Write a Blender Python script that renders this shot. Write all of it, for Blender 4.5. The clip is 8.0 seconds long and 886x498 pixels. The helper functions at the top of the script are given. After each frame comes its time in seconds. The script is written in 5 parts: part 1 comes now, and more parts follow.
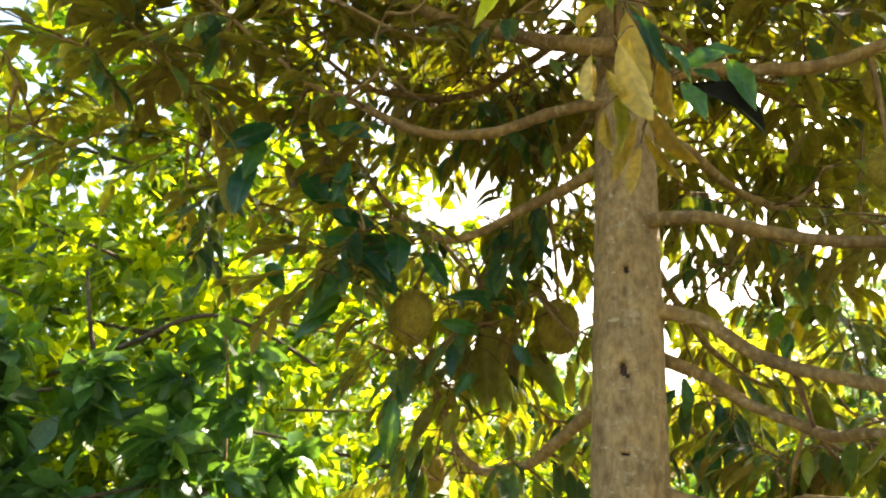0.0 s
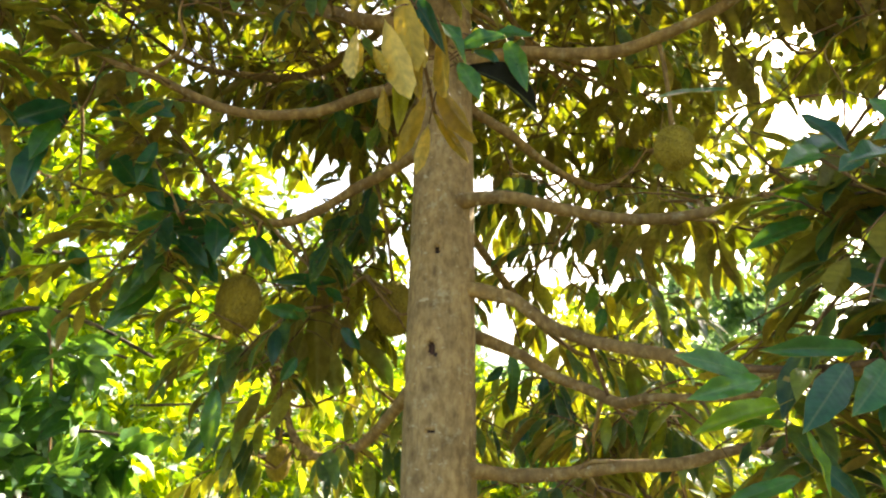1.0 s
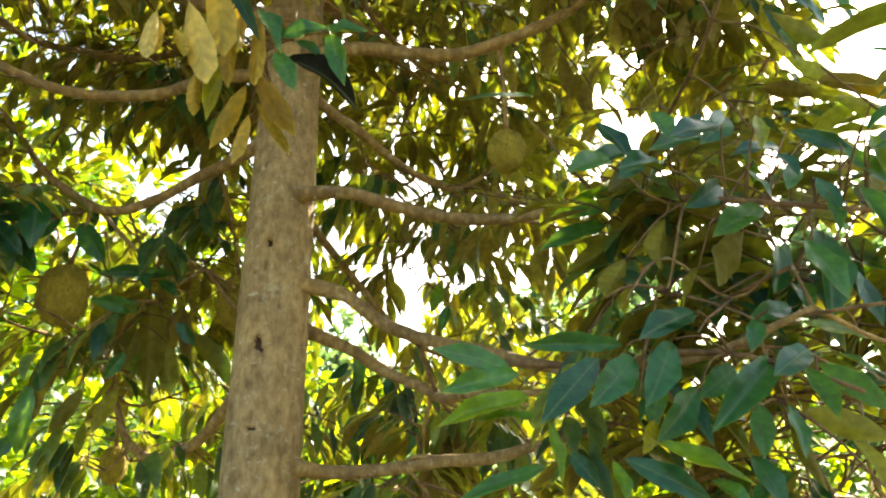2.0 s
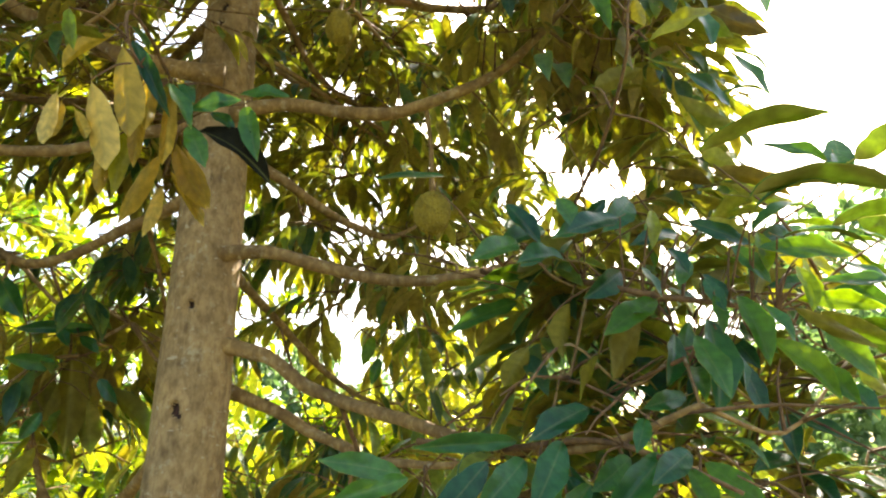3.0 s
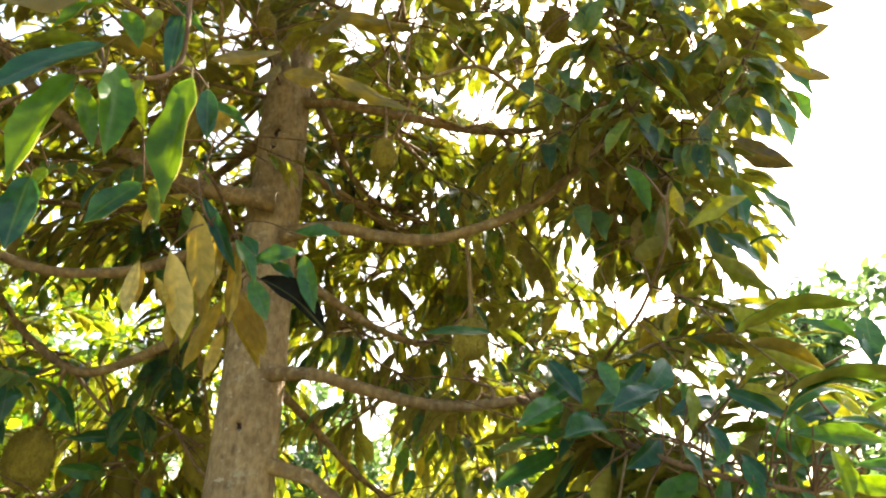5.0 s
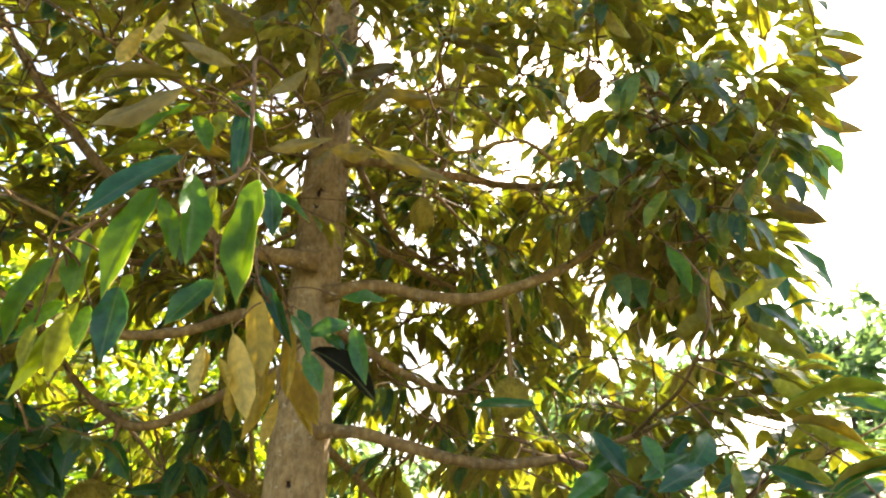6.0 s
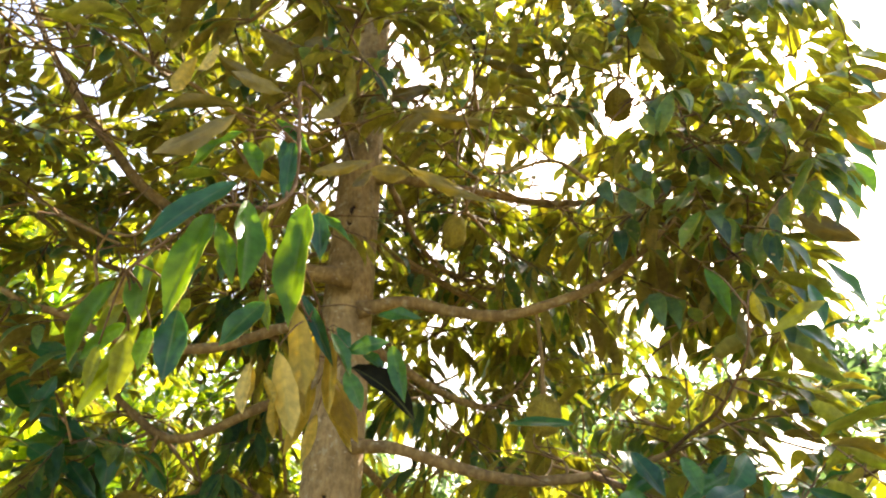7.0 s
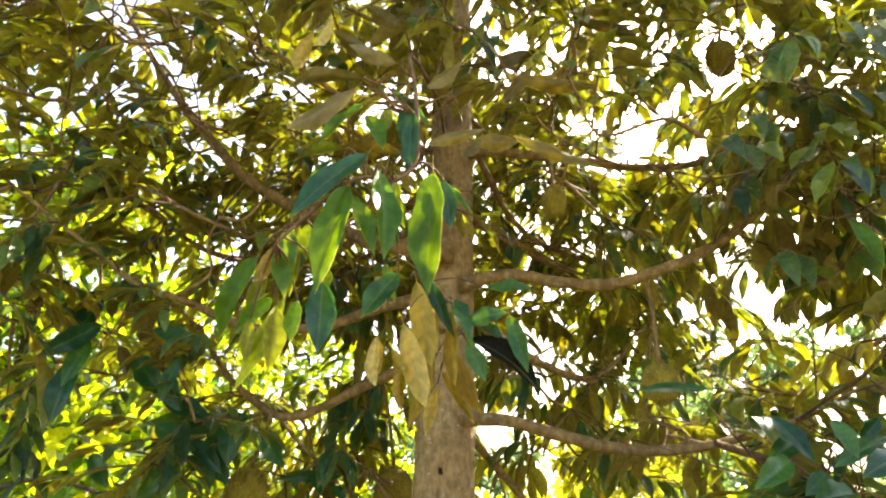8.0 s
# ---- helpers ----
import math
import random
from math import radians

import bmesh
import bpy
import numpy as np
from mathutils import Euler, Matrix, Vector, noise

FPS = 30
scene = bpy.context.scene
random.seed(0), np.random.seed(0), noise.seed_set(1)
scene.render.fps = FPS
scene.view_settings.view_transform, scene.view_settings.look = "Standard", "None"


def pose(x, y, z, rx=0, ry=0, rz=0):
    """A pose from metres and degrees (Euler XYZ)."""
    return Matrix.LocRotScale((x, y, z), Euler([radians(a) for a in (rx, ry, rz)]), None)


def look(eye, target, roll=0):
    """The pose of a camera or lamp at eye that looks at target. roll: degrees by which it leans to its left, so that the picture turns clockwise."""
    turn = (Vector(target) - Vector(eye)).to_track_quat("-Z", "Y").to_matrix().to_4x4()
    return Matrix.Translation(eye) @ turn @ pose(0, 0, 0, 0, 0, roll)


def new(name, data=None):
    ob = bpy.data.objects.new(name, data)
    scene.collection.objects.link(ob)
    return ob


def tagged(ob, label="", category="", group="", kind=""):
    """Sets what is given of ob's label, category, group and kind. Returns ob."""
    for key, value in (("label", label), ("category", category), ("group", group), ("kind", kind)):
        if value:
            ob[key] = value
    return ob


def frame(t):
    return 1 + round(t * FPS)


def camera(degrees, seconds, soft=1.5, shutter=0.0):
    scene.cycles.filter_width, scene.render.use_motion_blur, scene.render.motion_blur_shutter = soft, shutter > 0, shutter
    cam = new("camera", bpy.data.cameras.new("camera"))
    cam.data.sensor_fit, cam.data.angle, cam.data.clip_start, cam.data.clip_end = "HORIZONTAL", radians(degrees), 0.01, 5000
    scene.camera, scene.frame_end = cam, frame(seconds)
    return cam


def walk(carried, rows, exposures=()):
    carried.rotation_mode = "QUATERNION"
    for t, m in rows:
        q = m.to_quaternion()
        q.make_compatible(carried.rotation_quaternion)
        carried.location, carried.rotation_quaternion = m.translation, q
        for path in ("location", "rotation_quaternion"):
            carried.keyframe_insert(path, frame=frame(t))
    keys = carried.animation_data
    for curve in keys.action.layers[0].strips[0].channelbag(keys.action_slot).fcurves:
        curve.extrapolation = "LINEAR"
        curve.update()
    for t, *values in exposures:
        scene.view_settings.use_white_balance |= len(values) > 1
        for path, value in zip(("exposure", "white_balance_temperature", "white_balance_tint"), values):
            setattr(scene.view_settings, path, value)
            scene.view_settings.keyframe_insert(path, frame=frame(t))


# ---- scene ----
cam = camera(68.6, 8.0, soft=2.15)
EXPOSURE = 2.20
PATH = [
    (0, (0.196, 0.175, 1.453), (0.081, 2.07, 2.081), 4.4),
    (0.5, (0.346, 0.2, 1.443), (0.335, 2.106, 2.05), 1.9),
    (1, (0.485, 0.187, 1.459), (0.653, 2.088, 2.058), 0.8),
    (1.5, (0.609, 0.171, 1.45), (0.942, 2.05, 2.049), -0.2),
    (2, (0.693, 0.161, 1.451), (1.147, 2.014, 2.052), -0.1),
    (2.2, (0.731, 0.155, 1.459), (1.221, 1.994, 2.072), -0.8),
    (3.3, (0.792, 0.051, 1.638), (1.377, 1.849, 2.29), -0.1),
    (3.5, (0.78, 0.034, 1.663), (1.376, 1.822, 2.333), 0.4),
    (4, (0.744, 0.003, 1.712), (1.304, 1.791, 2.41), 0.3),
    (4.5, (0.71, -0.026, 1.758), (1.238, 1.764, 2.476), 0.1),
    (5, (0.677, -0.059, 1.787), (1.173, 1.719, 2.558), 0.7),
    (5.2, (0.661, -0.08, 1.8), (1.135, 1.695, 2.591), 0.8),
    (6.3, (0.577, -0.167, 1.904), (0.998, 1.608, 2.723), 1.0),
    (6.5, (0.575, -0.154, 1.901), (1.017, 1.628, 2.695), 1.6),
    (7, (0.529, -0.184, 1.902), (0.898, 1.592, 2.745), 1.8),
    (7.5, (0.433, -0.137, 1.893), (0.71, 1.677, 2.689), 2.8),
    (8, (0.397, -0.128, 1.879), (0.586, 1.701, 2.665), 1.5),
]
LIGHT = ((0.0, 0.10, 7350.0, 8.0), (1.0, 0.13, 7250.0, 4.0), (2.2, 0.22, 7150.0, 2.0), (3.5, 0.06, 6950.0, 9.0), (5.0, 0.05, 6950.0, 10.0), (8.0, 0.26, 7250.0, 13.0))
walk(cam, [(t, look(eye, target, roll)) for t, eye, target, roll in PATH], exposures=[(t, EXPOSURE + change, warmth, tint) for t, change, warmth, tint in LIGHT])

# ---- light ----
SUN_AZIMUTH, SUN_HEIGHT = 42.0, 43.0
world = bpy.data.worlds.new("sky")
scene.world = world
world.use_nodes = True
sky = world.node_tree.nodes.new("ShaderNodeTexSky")
sky.sky_type, sky.sun_disc = "NISHITA", False
sky.sun_elevation, sky.sun_rotation = radians(SUN_HEIGHT), radians(SUN_AZIMUTH)
sky.dust_density, sky.air_density = 4.0, 1.0
world.node_tree.links.new(sky.outputs[0], world.node_tree.nodes["Background"].inputs[0])
world.node_tree.nodes["Background"].inputs[1].default_value = 0.15
sun_way = Vector((math.sin(radians(SUN_AZIMUTH)) * math.cos(radians(SUN_HEIGHT)),
                  math.cos(radians(SUN_AZIMUTH)) * math.cos(radians(SUN_HEIGHT)), math.sin(radians(SUN_HEIGHT))))
sun = new("sun", bpy.data.lights.new("sun", "SUN"))
sun.data.energy, sun.data.angle, sun.data.color = 5.0, radians(0.6), (1.0, 0.95, 0.85)
sun.matrix_world = look(sun_way * 50, (0, 0, 0))


# ---- materials ----
def shader(name):
    m = bpy.data.materials.new(name)
    m.use_nodes = True
    tree = m.node_tree
    return m, tree, tree.nodes["Principled BSDF"], tree.nodes["Material Output"]


def node(tree, kind, **values):
    n = tree.nodes.new("ShaderNode" + kind)
    for key, value in values.items():
        n.inputs[key.replace("_", " ")].default_value = value
    return n


def ramp(tree, source, stops):
    r = tree.nodes.new("ShaderNodeValToRGB")
    for k, (at, colour) in enumerate(stops):
        e = r.color_ramp.elements[k] if k < 2 else r.color_ramp.elements.new(at)
        e.position, e.color = at, (*colour, 1)
    tree.links.new(source, r.inputs[0])
    return r.outputs[0]


def mixed(tree, factor, a, b, blend="MIX"):
    n = tree.nodes.new("ShaderNodeMix")
    n.data_type, n.blend_type = "RGBA", blend
    for value, slot in ((factor, 0), (a, 6), (b, 7)):
        if isinstance(value, (int, float)):
            n.inputs[slot].default_value = value
        elif isinstance(value, tuple):
            n.inputs[slot].default_value = (*value, 1)
        else:
            tree.links.new(value, n.inputs[slot])
    return n.outputs[2]


def arith(tree, what, a, b=None):
    n = tree.nodes.new("ShaderNodeMath")
    n.operation = what
    for value, slot in ((a, 0), (b, 1)):
        if isinstance(value, (int, float)):
            n.inputs[slot].default_value = value
        elif value is not None:
            tree.links.new(value, n.inputs[slot])
    return n.outputs[0]


def leaf_material(name, stops, glow_stops, rough, through_share, by_object=False, specular=0.5):
    """A thin leaf: glossy paint of the given colours, and light that passes through it."""
    m, tree, bsdf, out = shader(name)
    if by_object:
        pick = tree.nodes.new("ShaderNodeObjectInfo").outputs["Random"]
    else:
        pick = tree.nodes.new("ShaderNodeNewGeometry").outputs["Random Per Island"]
    spots = node(tree, "TexNoise", Scale=9.0 if by_object else 55.0, Detail=3.0)
    place = tree.nodes.new("ShaderNodeTexCoord").outputs["Object"]
    tree.links.new(place, spots.inputs["Vector"])
    mottle = ramp(tree, spots.outputs["Fac"], [(0.3, (0.72, 0.72, 0.72)), (0.7, (1.15, 1.15, 1.15))])
    split = tree.nodes.new("ShaderNodeSeparateXYZ")
    tree.links.new(tree.nodes.new("ShaderNodeTexCoord").outputs["UV"], split.inputs[0])
    off = arith(tree, "ABSOLUTE", arith(tree, "SUBTRACT", split.outputs[1], 0.5))
    rib = arith(tree, "LESS_THAN", off, 0.009)
    veins = arith(tree, "SINE", arith(tree, "MULTIPLY", arith(tree, "SUBTRACT", split.outputs[0], arith(tree, "MULTIPLY", off, 0.9)), 85.0))
    veins = arith(tree, "MULTIPLY", veins, 0.12)
    relief = arith(tree, "ADD", arith(tree, "ADD", veins, rib), spots.outputs["Fac"])
    base = mixed(tree, 1.0, ramp(tree, pick, stops), mottle, "MULTIPLY")
    base = mixed(tree, arith(tree, "MULTIPLY", rib, 0.22), base, (0.30, 0.30, 0.10))
    glow = mixed(tree, 1.0, ramp(tree, pick, glow_stops), mottle, "MULTIPLY")
    tree.links.new(base, bsdf.inputs["Base Color"])
    bsdf.inputs["Roughness"].default_value = rough
    bsdf.inputs["Specular IOR Level"].default_value = specular
    bump = node(tree, "Bump", Strength=0.4, Distance=0.002)
    tree.links.new(relief, bump.inputs["Height"])
    tree.links.new(bump.outputs[0], bsdf.inputs["Normal"])
    thin = tree.nodes.new("ShaderNodeBsdfTranslucent")
    tree.links.new(glow, thin.inputs["Color"])
    mix = tree.nodes.new("ShaderNodeMixShader")
    mix.inputs[0].default_value = through_share
    tree.links.new(bsdf.outputs[0], mix.inputs[1])
    tree.links.new(thin.outputs[0], mix.inputs[2])
    tree.links.new(mix.outputs[0], out.inputs["Surface"])
    return m


TOP = [(0.0, (0.012, 0.058, 0.030)), (0.6, (0.028, 0.100, 0.042)), (1.0, (0.060, 0.160, 0.042))]
TOP_GLOW = [(0.0, (0.18, 0.28, 0.04)), (0.5, (0.50, 0.66, 0.06)), (1.0, (0.98, 1.0, 0.10))]
UNDER = [(0.0, (0.20, 0.120, 0.030)), (0.6, (0.32, 0.200, 0.050)), (1.0, (0.44, 0.300, 0.085))]
UNDER_GLOW = [(0.0, (0.60, 0.48, 0.15)), (0.6, (0.90, 0.76, 0.19)), (1.0, (0.98, 0.93, 0.24))]
leaf_top = leaf_material("leaf_top", TOP, TOP_GLOW, 0.36, 0.43, specular=0.32)
leaf_under = leaf_material("leaf_under", UNDER, UNDER_GLOW, 0.55, 0.46, specular=0.3)
near_top = leaf_material("near_leaf_top", [(0, (0.008, 0.058, 0.021)), (0.6, (0.018, 0.094, 0.027)), (1, (0.045, 0.152, 0.028))], [(0, (0.10, 0.32, 0.03)), (0.6, (0.20, 0.50, 0.04)), (1, (0.45, 0.75, 0.05))], 0.28, 0.30, True, 0.34)
near_under = leaf_material("near_leaf_under", [(0, (0.16, 0.115, 0.012)), (0.6, (0.24, 0.178, 0.020)), (1, (0.33, 0.25, 0.035))], UNDER_GLOW, 0.55, 0.42, True, 0.22)
# Near green leaf again, its colour brightened to stand for sun shining through.
sunny_top = leaf_material("sunny_leaf_top", [(0, (0.034, 0.125, 0.012)), (0.6, (0.060, 0.170, 0.014)), (1, (0.12, 0.23, 0.016))], [(0, (0.22, 0.50, 0.016)), (0.6, (0.36, 0.64, 0.02)), (1, (0.60, 0.76, 0.02))], 0.34, 0.52, True, 0.26)
gold_top = leaf_material("gold_leaf", [(0, (0.24, 0.20, 0.016)), (1, (0.42, 0.31, 0.025))], [(0, (0.80, 0.78, 0.05)), (1, (0.95, 0.80, 0.06))], 0.45, 0.6, True, 0.35)
tan_top = leaf_material("dry_leaf_top", [(0, (0.40, 0.28, 0.03)), (1, (0.58, 0.43, 0.09))], [(0, (0.8, 0.62, 0.2)), (1, (0.85, 0.7, 0.3))], 0.5, 0.4, True)
tan_under = leaf_material("dry_leaf_under", [(0, (0.46, 0.32, 0.03)), (0.5, (0.62, 0.44, 0.06)), (1, (0.80, 0.62, 0.18))], [(0, (0.9, 0.66, 0.12)), (1, (0.92, 0.75, 0.25))], 0.6, 0.5, True)
tawny = leaf_material("tawny_leaf", [(0, (0.30, 0.190, 0.015)), (0.6, (0.42, 0.290, 0.03)), (1, (0.55, 0.41, 0.08))], [(0, (0.85, 0.62, 0.06)), (1, (0.92, 0.74, 0.12))], 0.5, 0.45, True, 0.3)
lime_top = leaf_material("lime_leaf_top", [(0, (0.15, 0.19, 0.012)), (1, (0.32, 0.28, 0.018))], [(0, (0.40, 0.54, 0.02)), (1, (0.70, 0.68, 0.03))], 0.4, 0.46, True, 0.3)
bronze_leaf = leaf_material("bronze_leaf", [(0, (0.10, 0.070, 0.014)), (0.6, (0.17, 0.120, 0.022)), (1, (0.25, 0.18, 0.035))], [(0, (0.30, 0.22, 0.03)), (1, (0.55, 0.46, 0.06))], 0.45, 0.28, True, 0.35)
dead_leaf = leaf_material("dead_leaf", [(0, (0.010, 0.011, 0.007)), (1, (0.020, 0.018, 0.010))], [(0, (0.02, 0.02, 0.01)), (1, (0.03, 0.03, 0.01))], 0.75, 0.1, True, 0.08)
bright_leaf = leaf_material("bright_leaf", [(0, (0.012, 0.045, 0.008)), (0.5, (0.04, 0.10, 0.010)), (1, (0.09, 0.17, 0.012))], [(0, (0.08, 0.20, 0.01)), (0.45, (0.46, 0.62, 0.014)), (1, (0.98, 1.0, 0.02))], 0.36, 0.47, specular=0.3)
golden_leaf = leaf_material("golden_leaf", [(0, (0.14, 0.17, 0.02)), (1, (0.36, 0.30, 0.03))], [(0, (0.50, 0.55, 0.02)), (1, (0.90, 0.80, 0.04))], 0.45, 0.5)
# Bush leaves with shade put into their dark, dimly glowing colour.
shade_leaf = leaf_material("shade_leaf", [(0, (0.020, 0.075, 0.020)), (1, (0.05, 0.14, 0.03))], [(0, (0.18, 0.40, 0.03)), (1, (0.36, 0.60, 0.05))], 0.38, 0.26)
# Far leaves: distance haze is mixed into their greyed green.
far_leaf = leaf_material("far_leaf", [(0, (0.04, 0.10, 0.025)), (1, (0.08, 0.15, 0.06))], [(0, (0.18, 0.32, 0.08)), (1, (0.34, 0.50, 0.12))], 0.5, 0.35)


def bark_material(name, dark, mid, pale, patch=0.35, scale=1.0, fissure=0.0):
    m, tree, bsdf, out = shader(name)
    place = tree.nodes.new("ShaderNodeTexCoord").outputs["Object"]
    squeeze = tree.nodes.new("ShaderNodeMapping")
    squeeze.inputs["Scale"].default_value = (1.0, 1.0, 0.6)
    tree.links.new(place, squeeze.inputs["Vector"])
    grain = node(tree, "TexNoise", Scale=48.0 * scale, Detail=6.0, Roughness=0.6)
    tree.links.new(squeeze.outputs[0], grain.inputs["Vector"])
    cloud = node(tree, "TexNoise", Scale=9.0 * scale, Detail=4.0, Roughness=0.6)
    tree.links.new(place, cloud.inputs["Vector"])
    lichen = node(tree, "TexNoise", Scale=24.0 * scale, Detail=5.0, Roughness=0.7)
    tree.links.new(place, lichen.inputs["Vector"])
    colour = ramp(tree, grain.outputs["Fac"], [(0.36, dark), (0.52, mid), (0.68, pale)])
    tone = ramp(tree, cloud.outputs["Fac"], [(0.32, (0.62, 0.60, 0.56)), (0.5, (0.95, 0.94, 0.92)), (0.7, (1.2, 1.18, 1.12))])
    colour = mixed(tree, 1.0, colour, tone, "MULTIPLY")
    spots = ramp(tree, lichen.outputs["Fac"], [(0.57, (0, 0, 0)), (0.68, (patch, patch, patch))])
    colour = mixed(tree, spots, colour, (0.52, 0.44, 0.28))
    tall = tree.nodes.new("ShaderNodeMapping")
    tall.inputs["Scale"].default_value = (1.0, 1.0, 0.13)
    tree.links.new(place, tall.inputs["Vector"])
    crack = node(tree, "TexNoise", Scale=75.0 * scale, Detail=4.0, Roughness=0.65)
    tree.links.new(tall.outputs[0], crack.inputs["Vector"])
    lines = ramp(tree, crack.outputs["Fac"], [(0.30, (0.45, 0.42, 0.38)), (0.42, (0.96, 0.95, 0.94)), (0.75, (1.12, 1.10, 1.08))])
    colour = mixed(tree, fissure, colour, lines, "MULTIPLY")
    wide = tree.nodes.new("ShaderNodeMapping")
    wide.inputs["Scale"].default_value = (1.0, 1.0, 1.9)
    tree.links.new(place, wide.inputs["Vector"])
    fleck = node(tree, "TexNoise", Scale=30.0 * scale, Detail=2.0, Roughness=0.5)
    tree.links.new(wide.outputs[0], fleck.inputs["Vector"])
    dots = ramp(tree, fleck.outputs["Fac"], [(0.66, (0, 0, 0)), (0.72, (patch, patch, patch))])
    colour = mixed(tree, dots, colour, (0.62, 0.52, 0.36))
    scars = ramp(tree, fleck.outputs["Fac"], [(0.27, (patch, patch, patch)), (0.34, (0, 0, 0))])
    colour = mixed(tree, scars, colour, dark)
    tree.links.new(colour, bsdf.inputs["Base Color"])
    bsdf.inputs["Roughness"].default_value = 0.88
    bump = node(tree, "Bump", Strength=0.5, Distance=0.005)
    relief = arith(tree, "ADD", grain.outputs["Fac"], arith(tree, "MULTIPLY", crack.outputs["Fac"], 1.6 * fissure))
    tree.links.new(relief, bump.inputs["Height"])
    tree.links.new(bump.outputs[0], bsdf.inputs["Normal"])
    return m


bark = bark_material("trunk_bark", (0.225, 0.136, 0.053), (0.335, 0.212, 0.088), (0.42, 0.28, 0.125), 0.45, 1.0, 0.65)
limb_bark = bark_material("limb_bark", (0.185, 0.102, 0.032), (0.26, 0.150, 0.049), (0.38, 0.245, 0.090), 0.35)
twig_bark = bark_material("twig_bark", (0.09, 0.045, 0.016), (0.17, 0.088, 0.032), (0.26, 0.145, 0.055), 0.0)
# Bark darkened in colour, for branches that stand as silhouettes against the light.
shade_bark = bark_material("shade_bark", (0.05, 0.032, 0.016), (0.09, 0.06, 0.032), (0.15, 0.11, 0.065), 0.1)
# Near-black wood on the faces inside the trunk's small holes.
hole_wood = bark_material("dark_hole_wood", (0.015, 0.008, 0.005), (0.04, 0.018, 0.01), (0.09, 0.03, 0.018), 0.0)
husk = bark_material("fruit_husk", (0.26, 0.180, 0.016), (0.31, 0.222, 0.020), (0.35, 0.255, 0.028), 0.0, 0.3)
# Ground colour is guessed, and lightened to bounce light onto leaf undersides.
soil = bark_material("light_bounce_soil", (0.060, 0.066, 0.022), (0.095, 0.098, 0.036), (0.15, 0.145, 0.065), 0.2, 0.06)


# ---- mesh tools ----
def mesh_object(name, verts, faces, materials, parent=None, label="", index=None, smooth=True):
    me = bpy.data.meshes.new(name)
    me.from_pydata([tuple(v) for v in verts], [], faces)
    for m in materials:
        me.materials.append(m)
    if index is not None:
        me.polygons.foreach_set("material_index", index)
    me.polygons.foreach_set("use_smooth", [smooth] * len(me.polygons))
    me.update()
    ob = new(name, me)
    ob.parent = parent
    return tagged(ob, label)


def smooth_path(points, steps):
    """A Catmull-Rom curve through the points."""
    p = np.array(points, float)
    p = np.vstack([2 * p[0] - p[1], p, 2 * p[-1] - p[-2]])
    out = []
    for k in range(1, len(p) - 2):
        a, b, c, d = p[k - 1:k + 3]
        for u in np.linspace(0, 1, steps, endpoint=False):
            out.append(0.5 * (2 * b + (c - a) * u + (2 * a - 5 * b + 4 * c - d) * u**2 + (3 * b - a - 3 * c + d) * u**3))
    out.append(p[-2])
    return np.array(out)


def tube(path, radii, sides, verts, faces, rough=0.0, seed=0):
    """Adds a tapered round tube along a path to the lists."""
    path = np.asarray(path, float)
    first, n = len(verts), len(path)
    way = np.gradient(path, axis=0)
    way /= np.linalg.norm(way, axis=1)[:, None] + 1e-9
    side = np.cross(way[0], (0.31, 0.22, 0.93))
    side /= np.linalg.norm(side)
    for k in range(n):
        side = side - way[k] * (side @ way[k])
        side /= np.linalg.norm(side)
        up = np.cross(way[k], side)
        for j in range(sides):
            a = 2 * math.pi * j / sides
            r = radii[k]
            if rough:
                at = Vector(path[k] + 0.05 * (math.cos(a) * side + math.sin(a) * up))
                r *= 1 + rough * noise.noise(at * 14 + Vector((seed, 0, 0))) + 0.5 * rough * noise.noise(at * 45)
            verts.append(path[k] + r * (math.cos(a) * side + math.sin(a) * up))
    for k in range(n - 1):
        for j in range(sides):
            a, b = first + k * sides + j, first + k * sides + (j + 1) % sides
            faces.append((a, b, b + sides, a + sides))
    faces.append(tuple(range(first + sides - 1, first - 1, -1)))
    faces.append(tuple(range(first + (n - 1) * sides, first + n * sides)))


# ---- leaves ----
RNG = np.random.default_rng(7)


